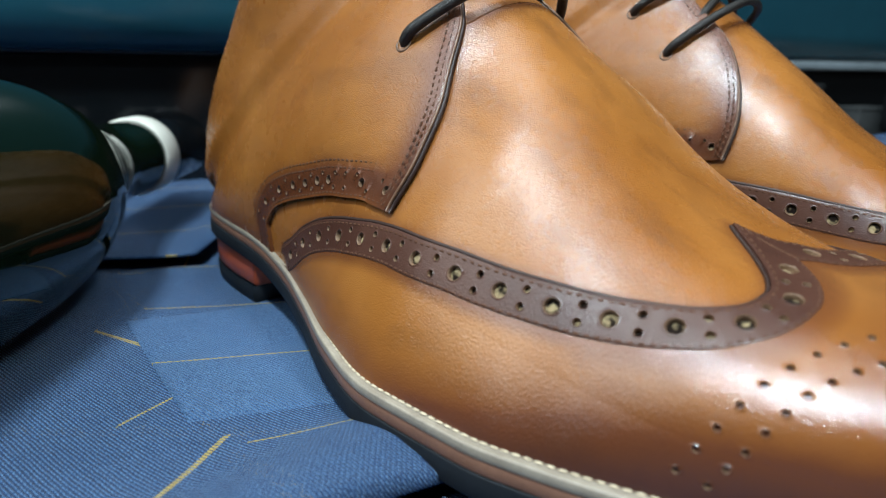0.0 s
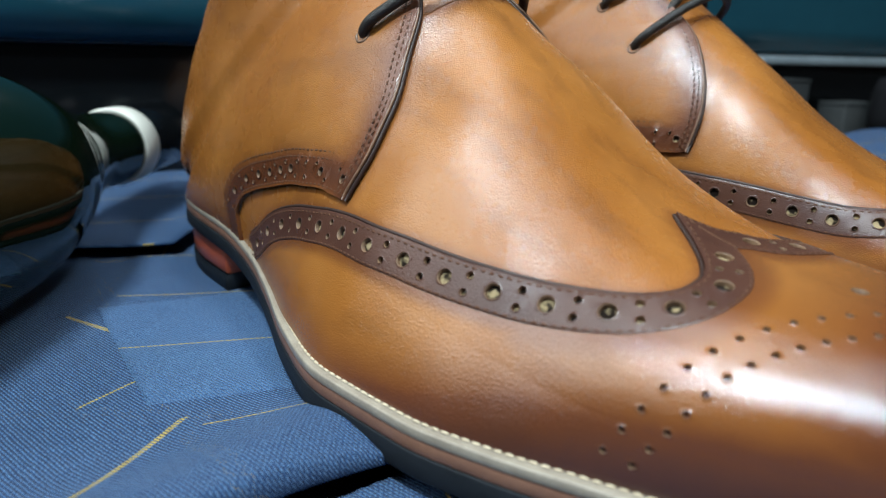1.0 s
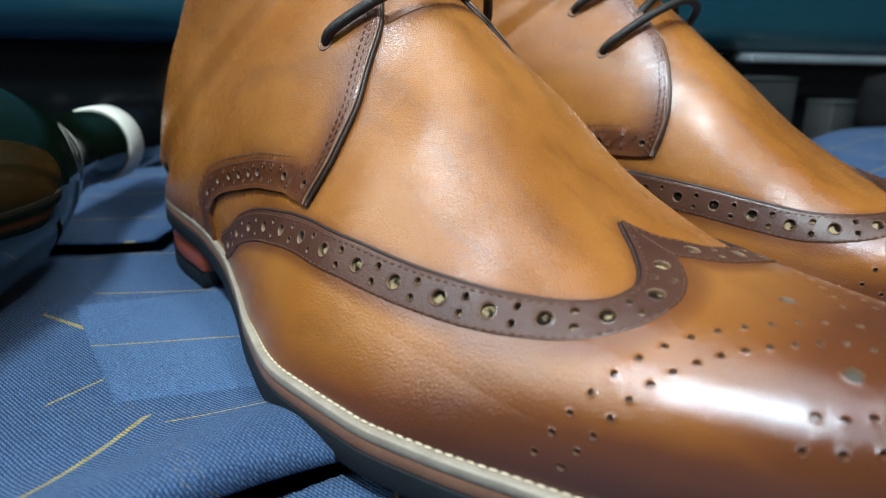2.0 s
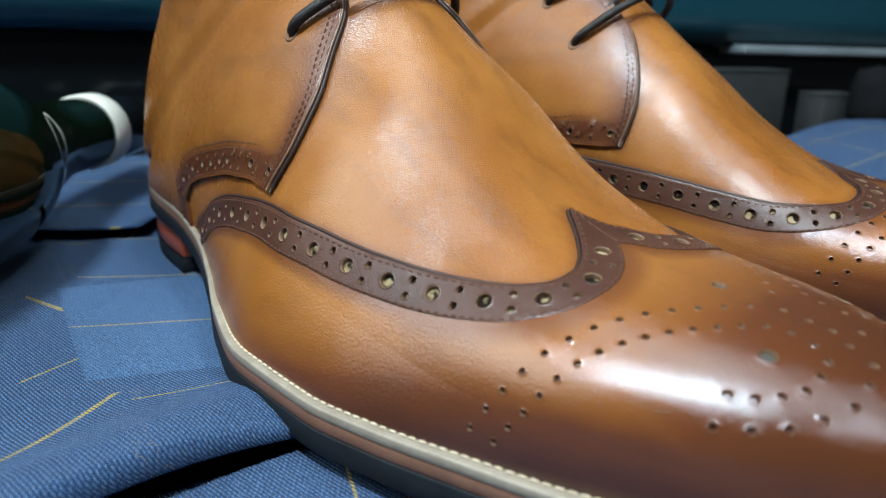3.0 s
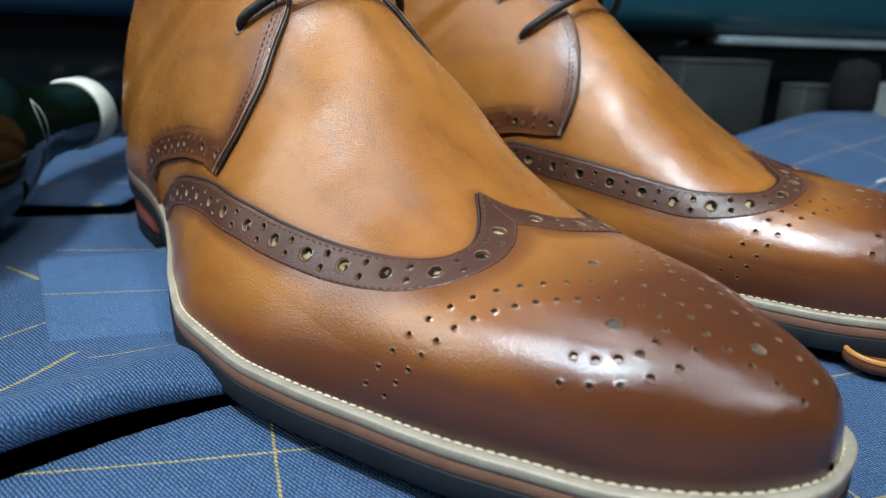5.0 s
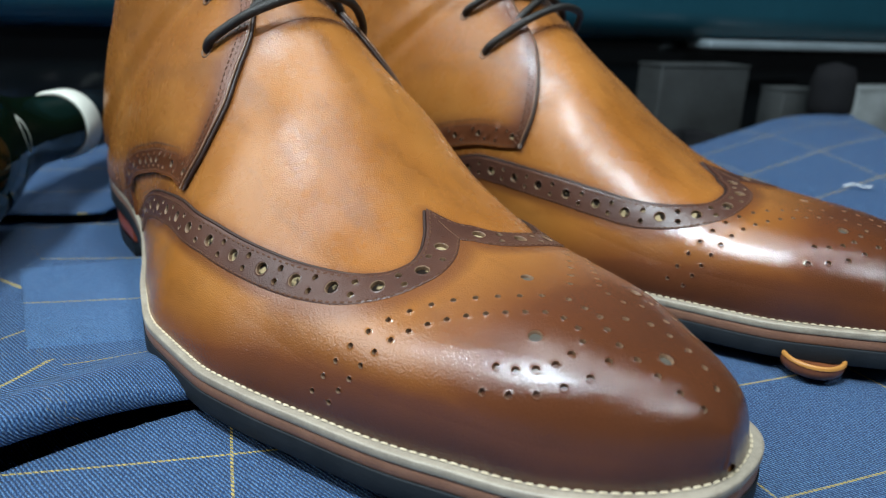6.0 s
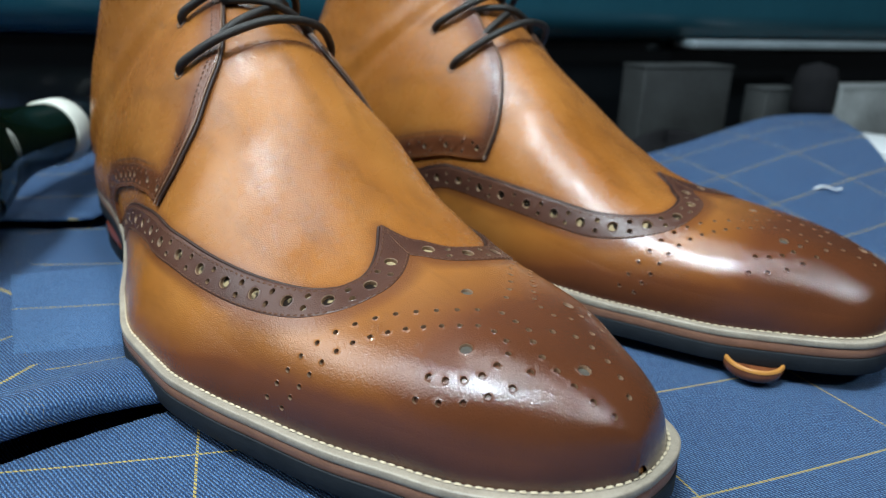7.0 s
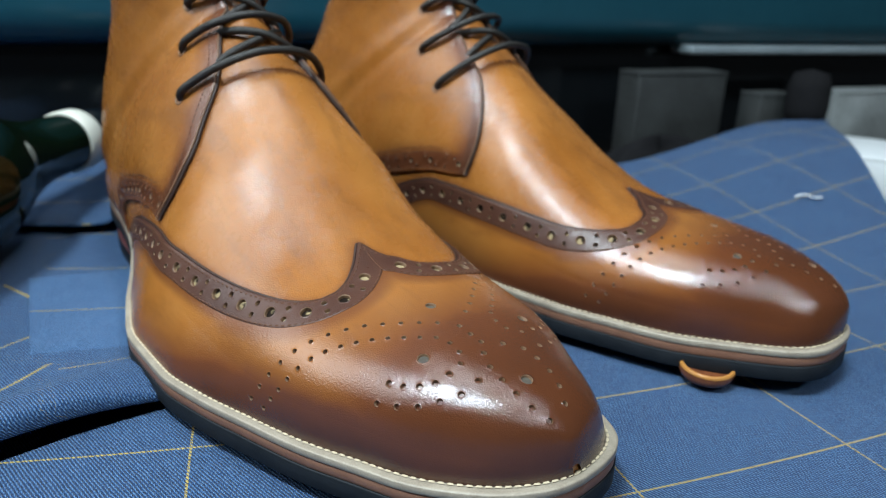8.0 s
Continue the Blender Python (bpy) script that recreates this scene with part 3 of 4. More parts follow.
def burn_shade_from(p, pieces):
    """Depth of the burnishing and painted shade: the greatest of several smooth falls; pieces: (points, reach in mm,
    depth).
    """
    out = np.zeros(len(p))
    for pts, reach, deep in pieces:
        d = np.full(len(p), 1e9)
        for i in range(0, len(pts), 40):
            d = np.minimum(d, np.sqrt(((p[:, None] - pts[None, i:i + 40]) ** 2).sum(-1)).min(1))
        x = np.clip(1 - d / reach, 0, 1)
        out = np.maximum(out, deep * x * x * (3 - 2 * x))
    return out


def give_burn_shade(ob, values):
    at = ob.data.attributes.new("burn_shade", "FLOAT", "POINT")
    at.data.foreach_set("value", np.asarray(values, np.float32))


def mesh_points(ob):
    co = np.empty(len(ob.data.vertices) * 3)
    ob.data.vertices.foreach_get("co", co)
    return co.reshape(-1, 3) * 1000


def ruled(last, c, e, m, h, name, material, boot, lift=None, dense_edge=1.0):
    """A leather panel between two chart curves, h mm proud, with a turned edge along c that may stand off a little more (lift)."""
    r = np.concatenate([[0, 0, 0.004], 0.004 + 0.996 * np.linspace(0, 1, m)[1:] ** dense_edge])
    hh = np.concatenate([[-0.3, h * 0.8, h], np.full(m - 1, h)])
    q = c[:, None] * (1 - r)[None, :, None] + e[:, None] * r[None, :, None]
    hh = np.broadcast_to(hh, q.shape[:2])
    if lift is not None:
        hh = hh + lift[:, None] * np.where(np.arange(len(r)) == 0, 0, np.exp(-(r / 0.10) ** 2))[None]
    p = raised(last, q, hh)
    return raw(name, p.reshape(-1, 3) * 0.001, grid_faces(len(c), len(r)), material, boot)


def punched_band(last, q, pitch, first, big, small, h, name, boot):
    """A strip over the chart grid q with real holes: a large one and a pair of small ones by turns, counted from its far end."""
    n, m = q.shape[:2]
    g = np.concatenate([q[:, :1], q[:, :1], q[:, 1:-1], q[:, -1:], q[:, -1:]], 1)
    rise = np.concatenate([[-0.4, h - 0.18], np.full(m - 2, h), [h - 0.12, 1.1]])
    p = raised(last, g, np.broadcast_to(rise, g.shape[:2]))
    ob = raw(name, p.reshape(-1, 3) * 0.001, grid_faces(n, m + 2), M_BAND, boot)
    mid = arc(last.at(q[:, m // 2, 0], q[:, m // 2, 1]))
    from_tip = mid[-1] - mid
    holes, spot = [], first
    while spot < mid[-1] - 3:
        for along, across, r in ((spot, 0.52, big), (spot + pitch * 0.5, 0.30, small), (spot + pitch * 0.5, 0.72, small)):
            a, b = int(np.argmin(np.abs(from_tip - along))), int(round(across * (m - 1)))
            if 4 < a < n - 4:
                at, _, _, nn = last.frame_at(q[a:a + 1, b, 0], q[a:a + 1, b, 1])
                holes.append((at[0] + nn[0] * h, nn[0], r * (1 - 0.25 * min(1, along / mid[-1]) ** 2)))
        spot += pitch
    punch(ob, holes)
    return ob


def stitches(paths, material, boot, name, pitch=2.1, length=1.5, thick=0.29):
    """Short thread stitches along paths of (points, normals), in mm."""
    verts, faces = [], []
    for p, nn in paths:
        t = arc(p)
        if t[-1] < pitch:
            continue
        mids = np.arange(pitch / 2, t[-1], pitch)
        f = lambda a, x: np.stack([np.interp(x, t, a[:, i]) for i in range(3)], 1)
        c, nrm = f(p, mids), f(nn, mids)
        d = f(p, np.minimum(mids + 0.3, t[-1])) - f(p, np.maximum(mids - 0.3, 0))
        d /= np.linalg.norm(d, axis=1, keepdims=True) + 1e-9
        b = np.cross(nrm, d)
        for i in range(len(mids)):
            base = len(verts)
            for along, wide, high in ((-0.5, 0, -0.4), (-0.3, 1, 0.0), (-0.3, -1, 0.0), (-0.3, 0, 0.7), (0.3, 1, 0.0), (0.3, -1, 0.0), (0.3, 0, 0.7), (0.5, 0, -0.4)):
                verts.append(c[i] + d[i] * along * length + b[i] * wide * thick + nrm[i] * high * thick)
            for tri in ((0, 1, 3), (0, 3, 2), (1, 4, 6, 3), (3, 6, 5, 2), (4, 7, 6), (6, 7, 5)):
                faces.append(tuple(base + k for k in tri))
    return raw(name, np.array(verts) * 0.001, faces, material, boot)


def tube(points, radius, ring=10, flat=1.0):
    """Vertices and faces of a cord along points, with rounded ends."""
    p = np.asarray(points, float)
    t = np.gradient(p, axis=0)
    t /= np.linalg.norm(t, axis=1, keepdims=True) + 1e-12
    up = np.array([0.15, 0.1, 1.0])
    x = np.cross(t, up)
    x /= np.linalg.norm(x, axis=1, keepdims=True) + 1e-12
    y = np.cross(x, t)
    th = np.linspace(0, 2 * np.pi, ring, endpoint=False)
    r = np.full(len(p), radius)
    r[0], r[-1] = radius * 0.45, radius * 0.45
    v = p[:, None] + r[:, None, None] * (np.cos(th)[None, :, None] * x[:, None] + flat * np.sin(th)[None, :, None] * y[:, None])
    f = grid_faces(len(p), ring, close_v=True)
    f += [tuple(range(ring)), tuple((len(p) - 1) * ring + k for k in range(ring))]
    return v.reshape(-1, 3), f


def spline3(nodes, n):
    a = np.array(nodes, float)
    m = len(a)
    a = np.concatenate([[2 * a[0] - a[1]], a, [2 * a[-1] - a[-2]]])
    t = np.linspace(0, m - 1 - 1e-6, n)
    i = t.astype(int)
    u = (t - i)[:, None]
    p0, p1, p2, p3 = a[i], a[i + 1], a[i + 2], a[i + 3]
    return 0.5 * (2 * p1 + (p2 - p0) * u + (2 * p0 - 5 * p1 + 4 * p2 - p3) * u**2 + (3 * p1 - p0 - 3 * p2 + p3) * u**3)


def punch(ob, centres):
    """Cut small round holes through a dense panel; centres: (point, normal, radius) in mm."""
    bm = bmesh.new()
    bm.from_mesh(ob.data)
    bm.verts.ensure_lookup_table()
    co = np.array([v.co[:] for v in bm.verts]) * 1000
    gone, jobs = set(), []
    for p, nn, r in centres:
        d = np.linalg.norm(co - p, axis=1)
        near = np.nonzero(d < r + 0.25)[0]
        if len(near) < 3:
            near = np.argsort(d)[:3]
        cut = {f for i in near for f in bm.verts[int(i)].link_faces}
        for _ in range(4):
            ends, nexts = {}, {}
            for f in cut:
                for e in f.edges:
                    ends[e] = ends.get(e, 0) + 1
            for e, k in ends.items():
                if k == 1:
                    x, y = e.verts
                    nexts.setdefault(x, []).append(y)
                    nexts.setdefault(y, []).append(x)
            pinched = [v for v, k in nexts.items() if len(k) != 2]
            if not pinched:
                break
            cut |= {f for v in pinched for f in v.link_faces}
        if cut & gone or not nexts or pinched:
            continue
        loop = [next(iter(nexts))]
        while True:
            step_to = [v for v in nexts[loop[-1]] if len(loop) < 2 or v is not loop[-2]]
            if step_to[0] is loop[0]:
                break
            loop.append(step_to[0])
            if len(loop) > len(nexts):
                break
        if len(loop) != len(nexts):
            continue
        gone |= cut
        jobs.append((p, nn / (np.linalg.norm(nn) + 1e-9), r, loop))
    bmesh.ops.delete(bm, geom=list(gone), context="FACES_ONLY")
    for p, nn, r, loop in jobs:
        x = np.cross(nn, [0.3, 0.5, 0.8])
        x /= np.linalg.norm(x)
        y = np.cross(nn, x)
        rel = np.array([v.co[:] for v in loop]) * 1000 - p
        ang = np.unwrap(np.arctan2(rel @ y, rel @ x))
        turn = 1.0 if ang[-1] > ang[0] else -1.0
        even = ang[0] + turn * np.linspace(0, 2 * np.pi, len(loop), endpoint=False)
        ang = 0.5 * ang + 0.5 * (even + np.mean(ang - even))
        rings = [loop]
        for rr, h in ((r * 1.35, 0.0), (r * 1.12, 0.09), (r, -0.12), (r * 0.95, -1.3)):
            rings.append([bm.verts.new((p + nn * h + rr * (x * math.cos(a) + y * math.sin(a))) * 0.001) for a in ang])
        for k, (lo, hi) in enumerate(zip(rings[:-1], rings[1:])):
            for i in range(len(loop)):
                j = (i + 1) % len(loop)
                f = bm.faces.new((lo[i], lo[j], hi[j], hi[i]))
                f.smooth, f.material_index = True, int(k > 1)
    loose = [v for v in bm.verts if not v.link_faces]
    bmesh.ops.delete(bm, geom=loose, context="VERTS")
    bm.to_mesh(ob.data)
    bm.free()
    ob.data.materials.append(M_RAW)
    ob.data.set_sharp_from_angle(angle=radians(38))


def build_boot(outer_sign, place, label):
    boot = new("boot")
    boot.matrix_world = place
    last = Last(outer_sign)
    mm = 0.001
    H_VAMP, H_WING, H_BAND, H_QUARTER, H_COUNTER = 0.35, 1.25, 1.5, 1.45, 1.55

    H_FACING = H_QUARTER + 1.22

    # tongue and lining: the sheet under all panels
    s, v = np.linspace(0, 1, 110), np.linspace(-1, 1, 91)
    S, V = np.meshgrid(s, v, indexing="ij")
    ob = raw("tongue", last.at(S, V).reshape(-1, 3) * mm, grid_faces(110, 91), M_LEATHER, boot)
    give_burn_shade(ob, np.full(len(ob.data.vertices), 0.12))

    def line(pair, k, n):
        return flip(dense(pair[0] if (k < 0) == (outer_sign < 0) else pair[1], n), k)

    def aside(c, k, width, steps, low=-1.0, high=0.0):
        """Chart points from 0 to width mm beside a seam, towards the sole or the heel."""
        return beside(last, c, k, width, steps, (low, high) if k < 0 else (-high, -low))

    wing = {k: line(WING, k, 300) for k in (-1, 1)}
    facing = {k: line(FACING, k, 110) for k in (-1, 1)}
    lower = {k: line(LOWER, k, 260) for k in (-1, 1)}
    curve3 = lambda c, h=0.0: raised(last, c, np.full(len(c), h))

    # vamp with its throat edge over the tongue
    v = np.linspace(-1, 1, 161)
    x = np.clip((np.abs(v) - 0.22) / 0.25, 0, 1)
    throat = 0.545 + 0.06 * x * x * (3 - 2 * x)
    c, e = np.column_stack([throat, v]), np.column_stack([np.zeros_like(v), v])
    ob = ruled(last, c, e, 110, H_VAMP, "vamp", M_LEATHER, boot)
    vamp, vamp_edge = ob, curve3(c[np.abs(v) < 0.3])

    # wing cap, both halves in one piece of leather
    n = len(wing[-1])
    t = np.linspace(0, 1, n)
    e_s = np.interp(t, [0, 0.70, 1], [0.563, 0.004, 0.004])
    e_v = np.interp(t, [0, 0.70, 1], [-1.0, -1.0, 0.0])
    under_band = {k: aside(wing[k], k, 8.0, 8)[:, -1] for k in (-1, 1)}
    both_c = np.concatenate([under_band[-1], under_band[1][::-1][1:]])
    both_e = np.concatenate([np.column_stack([e_s, e_v]), np.column_stack([e_s, -e_v])[::-1][1:]])
    ob = ruled(last, both_c, both_e, 100, H_WING, "wing_cap", M_POLISHED, boot)
    for k in (-1, 1):
        under = aside(line(WING, k, 160)[4:], k, 8.6, 8)
        p = raised(last, under, np.full(under.shape[:2], 0.42))
        raw("backing", p.reshape(-1, 3) * mm, grid_faces(*under.shape[:2]), M_CREAM, boot, "cream backing leather with painted hole shade")
    holes = []
    for key in MEDALLION:
        nodes, count, r = MEDALLION[key]
        for side in (-1, 1):
            c, _ = by_length(last, flip(dense([(a + (0.010 if (side < 0) != (outer_sign < 0) else 0.0) * min(1, -4 * b), b) for a, b in nodes], 80), side), count)
            p, _, _, nn = last.frame_at(c[:, 0], c[:, 1])
            holes += [(a + b * H_WING, b, r) for a, b in zip(p, nn)]
    for s0, r in MIDDLE:
        p, _, _, nn = last.frame_at(np.array([s0]), np.array([0.0]))
        holes.append((p[0] + nn[0] * H_WING, nn[0], r))
    for s0, v0 in ROUNDELS:
        for side in ((-1, 1) if v0 else (1,)):
            p, _, _, nn = last.frame_at(np.array([s0]), np.array([v0 * -side]))
            holes.append((p[0] + nn[0] * H_WING, nn[0], 1.45))
            a, _ = np.meshgrid(np.linspace(0, 2 * np.pi, 20, endpoint=False), [0, 1], indexing="ij")
            x = np.cross(nn[0], [0.3, 0.5, 0.8])
            x /= np.linalg.norm(x)
            disc = p[0] + nn[0] * 0.55 + 1.6 * np.stack([np.zeros(20), np.ones(20)], 1)[..., None] * (np.cos(a)[..., None] * x + np.sin(a)[..., None] * np.cross(nn[0], x))
            raw("backing", disc.reshape(-1, 3) * mm, grid_faces(20, 2, close_u=True), M_ROUND, boot, "grey-brown backing leather")
    punch(ob, holes)
    pts = mesh_points(vamp)
    # leather beneath the holes is darkened too, painting the shade inside them
    give_burn_shade(vamp, burn_shade_from(pts, [(curve3(wing[-1]), 3.5, 0.4), (curve3(wing[1]), 3.5, 0.4), (curve3(facing[-1][40:]), 4, 0.35), (curve3(facing[1][40:]), 4, 0.35),
                                    (vamp_edge, 5, 0.35), (np.array([h[0] for h in holes]), 3.0, 1.0)]))
    pts = mesh_points(ob)
    seat_z = smooth_curve(SEAT, pts[:, 0])
    # burnishing along the welt, deep enough to paint the shaded crease as well
    low = np.clip(1 - (pts[:, 2] - seat_z) / (16 + 13 * np.clip((pts[:, 0] - 185) / 80, 0, 1)), 0, 1)
    toe = np.clip((pts[:, 0] - 232 + 0.1 * (pts[:, 2] - 40)) / 62, 0, 1)
    toe = 0.72 * toe * toe * (3 - 2 * toe)
    edge_in = [curve3(aside(wing[k], k, 9.5, 8)[:, -1]) for k in (-1, 1)]
    give_burn_shade(ob, np.maximum.reduce([toe, 1.0 * low**1.2 * np.clip((pts[:, 0] - 130) / 90, 0.38, 1), burn_shade_from(pts, [(edge_in[0], 4, 0.5), (edge_in[1], 4, 0.5), (edge_in[0][190:], 9, 0.42), (edge_in[1][190:], 9, 0.42)])]))

    # quarters, with the perforated counter strip along their lower edge
    runs, tan_runs = [], []
    for k in (-1, 1):
        f = np.concatenate([facing[k], lower[k][1:]])
        m = len(f)
        t = np.linspace(0, 1, m)
        e = np.column_stack([np.interp(t, [0, 0.55, 1], [1.0, 0.72, 0.578]), np.full(m, -1.0 if k < 0 else 1.0)])
        lift = np.concatenate([np.full(len(facing[k]) - 12, 1.3), np.linspace(1.3, 0.15, 12), np.full(m - len(facing[k]), 0.15)])
        ob = ruled(last, f, e, 130, H_QUARTER, "quarter", M_LEATHER, boot, lift, 1.7)
        strip = aside(line(LOWER, k, 200)[6:-16], k, 9.0, 19, -1.0, -0.2)
        spots = []
        mid, length = by_length(last, strip[:, 9], 200)
        for u in np.arange(3.0, length - 2, 7.4):
            for along, row, r in ((u, 9, 1.1), (u + 3.7, 5, 0.5), (u + 3.7, 13, 0.5)):
                i = min(int(along / length * (len(strip) - 1)), len(strip) - 1)
                z = strip[i:i + 1, row]
                p, _, _, nn = last.frame_at(z[:, 0], z[:, 1])
                spots.append((p[0] + nn[0] * (H_QUARTER + 0.2), nn[0], r))
        punch(ob, spots)
        p = raised(last, strip, np.full(strip.shape[:2], 0.7))
        raw("backing", p.reshape(-1, 3) * mm, grid_faces(*strip.shape[:2]), M_CREAM, boot, "cream backing leather with painted hole shade")
        bead = raised(last, facing[k], np.full(len(facing[k]), H_QUARTER + 0.75))
        vv, ff = tube(bead * mm, 0.00038, 8)
        raw("edge_bead", vv, ff, M_BEAD, boot, "pale cut edge of the facing")
        # dark strip along the cut edge, painting the shade under the facing
        cut = beside(last, facing[k], -k, 0.35, 2, (-1.0, 1.0))[:, -1]
        vv, ff = tube(raised(last, cut, np.full(len(cut), H_QUARTER - 0.25)) * mm, 0.00062, 8)
        raw("facing_shade", vv, ff, M_SEAM_SHADE, boot, "dark cut edge with painted shade under the facing")
        pts = mesh_points(ob)
        seat_z = smooth_curve(SEAT, pts[:, 0])
        give_burn_shade(ob, np.maximum(0.45 * np.clip(1 - (pts[:, 2] - seat_z) / 12, 0, 1) ** 1.5,
                                 burn_shade_from(pts, [(curve3(facing[k]), 13, 0.62), (curve3(lower[k][::3]), 11, 0.45), (curve3(facing[k][-4:]), 16, 0.65), (curve3(aside(line(LOWER, k, 90), k, 4.5, 6, -1.0, -0.2)[:, -1]), 9, 0.8)])))
        # bands
        edge = beside(last, wing[k][8:], -k, 0.4, 2, (-1.0, 1.0))[:, -1]
        vv, ff = tube(raised(last, edge, np.full(len(edge), 0.55)) * mm, 0.00048, 8)
        raw("band_edge", vv, ff, M_SEAM_SHADE, boot, "dark folded edge of the band")
        c, _ = by_length(last, wing[k][6:], 520)
        punched_band(last, aside(c, k, 9.0, 25), 11.9, 16.5, 1.7, 0.8, H_BAND, "brogue_band", boot)
        for c, ws, h, low, high in ((wing[k][4:], (1.0, 8.5), H_BAND, -1.0, 0.0), (line(LOWER, k, 200), (1.0, 8.2, 9.8), H_COUNTER, -1.0, -0.2),
                                    (line(FACING, k, 260), (1.4, 3.0), H_FACING, -1.0, 0.0)):
            q = aside(c, k, 11.0, 23, low, high)
            for w in ws:
                z = q[:, int(round(w * 2))]
                p, _, _, nn = last.frame_at(z[:, 0], z[:, 1])
                (runs if h != H_FACING else tan_runs).append((p + nn * h, nn))
    stitches(runs, M_STITCH, boot, "stitching")
    stitches(tan_runs, M_TANTHREAD, boot, "facing_stitching")

    # laces: bars from eyelet to eyelet, and the crossings under them
    eyelets = [(0.569, -0.407), (0.648, -0.34), (0.785, -0.252), (0.91, -0.22)]
    at = lambda s0, v0, h: raised(last, np.array([[s0, v0]]), np.array([h]))[0]
    for i, (s0, v0) in enumerate(eyelets):
        nodes = [at(s0, v0, -0.5), at(s0, v0 * 0.97, 2.6), at(s0 - 0.004, v0 * 0.85, 4.4), at(s0 - 0.012, v0 * 0.5, 6.0), at(s0 - 0.014, v0 * 0.1, 7.0),
                 at(s0 - 0.014, -v0 * 0.3, 7.0), at(s0 - 0.008, -v0 * 0.65, 5.4), at(s0 - 0.002, -v0 * 0.9, 4.0), at(s0, -v0, 2.4), at(s0, -v0, -0.5)]
        for a in (1, -1):
            p, _, _, nn = last.frame_at(np.array([s0]), np.array([a * v0]))
            x = np.cross(nn[0], [0.2, 0.1, 0.9])
            x /= np.linalg.norm(x)
            y = np.cross(nn[0], x)
            th = np.linspace(0, 2 * np.pi, 25)
            vv, ff = tube((p[0] + nn[0] * (H_QUARTER + 0.1) + 2.0 * (np.cos(th)[:, None] * x + np.sin(th)[:, None] * y)) * mm, 0.00042, 6)
            raw("eyelet", vv, ff, M_BEAD, boot)
        vv, ff = tube(spline3(nodes, 60) * mm, 0.0015)
        raw("lace", vv, ff, M_LACE, boot)
        if i + 1 < len(eyelets):
            s1, v1 = eyelets[i + 1]
            for a in (1, -1):
                nodes = [at(s0 + 0.005, a * v0 * 0.75, 0.4), at(s0 + 0.012, a * v0 * 0.40, 1.9 if a > 0 else 2.6), at((s0 + s1) / 2 - 0.01, 0.0, 2.4 if a > 0 else 4.2),
                         at(s1 - 0.02, -a * v1 * 0.4, 1.9), at(s1, -a * v1 * 0.8, 0.4)]
                vv, ff = tube(spline3(nodes, 40) * mm, 0.0015)
                raw("lace", vv, ff, M_LACE, boot)

    # back stay over the heel seam
    v = np.linspace(-1, 1, 13)
    ss = np.linspace(0.73, 1.0, 40)
    p = []
    for sv in ss:
        row = []
        for w in v:
            q = raised(last, np.array([[sv, -1 + abs(w) * 0.10 if w < 0 else 1 - abs(w) * 0.10]]), np.array([2.1 if abs(w) < 0.99 else 1.4]))[0]
            row.append(q)
        p.append(row)
    raw("back_stay", np.array(p).reshape(-1, 3) * mm, grid_faces(40, 13), M_LEATHER, boot)

    # sole: welt, midsole, outsole
    seat = lambda x: smooth_curve(SEAT, x)
    thick = [(0, 10.5), (70, 10.5), (150, 11.4), (290, 11.6), (315, 12.0)]
    lay = lambda f: (lambda x: seat(x) - f * smooth_curve(thick, x))
    for name, f0, f1, m, inset in (("welt", 0.0, 0.205, M_WELT, 0.0), ("midsole", 0.21, 0.50, M_MID, 0.25), ("outsole", 0.505, 1.0, M_OUT, 0.0)):
        rings = [sole_ring(last, -0.4 - inset, lay(f1)), sole_ring(last, -0.1 - inset, lay(f1 - 0.008)), sole_ring(last, -inset, lay(f1 - 0.025)),
                 sole_ring(last, -inset, lay(f0 + 0.03)), sole_ring(last, -0.12 - inset, lay(f0 + 0.01)), sole_ring(last, -0.5 - inset, lay(f0))]
        vv, ff = loft(rings)
        ob = raw(name, vv * mm, ff, m, boot)
        ob.data.set_sharp_from_angle(angle=radians(55))
    under = lambda x: np.minimum(seat(x) - smooth_curve(thick, x) - 0.05, 12 * np.clip((150 - x) / 45, 0, 1))
    vv, ff = loft([sole_ring(last, -10.0, under), sole_ring(last, -8.0, lambda x: under(x) + 0.3), sole_ring(last, -7.0, lambda x: seat(x) - smooth_curve(thick, x) + 0.3)])
    raw("tread", vv * mm, ff, M_OUT, boot)
    r = sole_ring(last, -2.1, lambda x: seat(x) + 0.25, 260)
    keep = r[:, 0] > 72
    nn = np.tile([0.0, 0.0, 1.0], (len(r), 1))
    roll = int(np.argmin(r[:, 0]))
    r, keep = np.roll(r, -roll, axis=0), np.roll(keep, -roll)
    stitches([(r[keep], nn[keep])], M_PALE, boot, "welt_stitching", 2.4, 2.0, 0.4)

    # heel
    def heel_ring(grow, z):
        x = (1 - np.cos(np.linspace(0, np.pi / 2, 40))) * (64 - (18 - z) * 0.15)
        near, far = -(last.half(x, last.sign < 0) + grow), last.half(x, last.sign > 0) + grow
        near[0] = far[0] = 0
        x = x - grow * (1 - x / 64)
        zz = np.full_like(x, z)
        return np.concatenate([np.stack([x, near, zz], 1), np.stack([x, far, zz], 1)[:0:-1]])

    for name, z0, z1, m in (("top_lift", 0.0, 7.0, M_OUT), ("heel_lift", 7.05, 18.9, M_RED)):
        vv, ff = loft([heel_ring(-2.4, z0), heel_ring(-2.0, z0 + 0.6), heel_ring(-1.6, z1 - 0.6), heel_ring(-2.0, z1)])
        raw(name, vv * mm, ff, m, boot)
    return tagged(boot, label, "boot", "pair of boots")


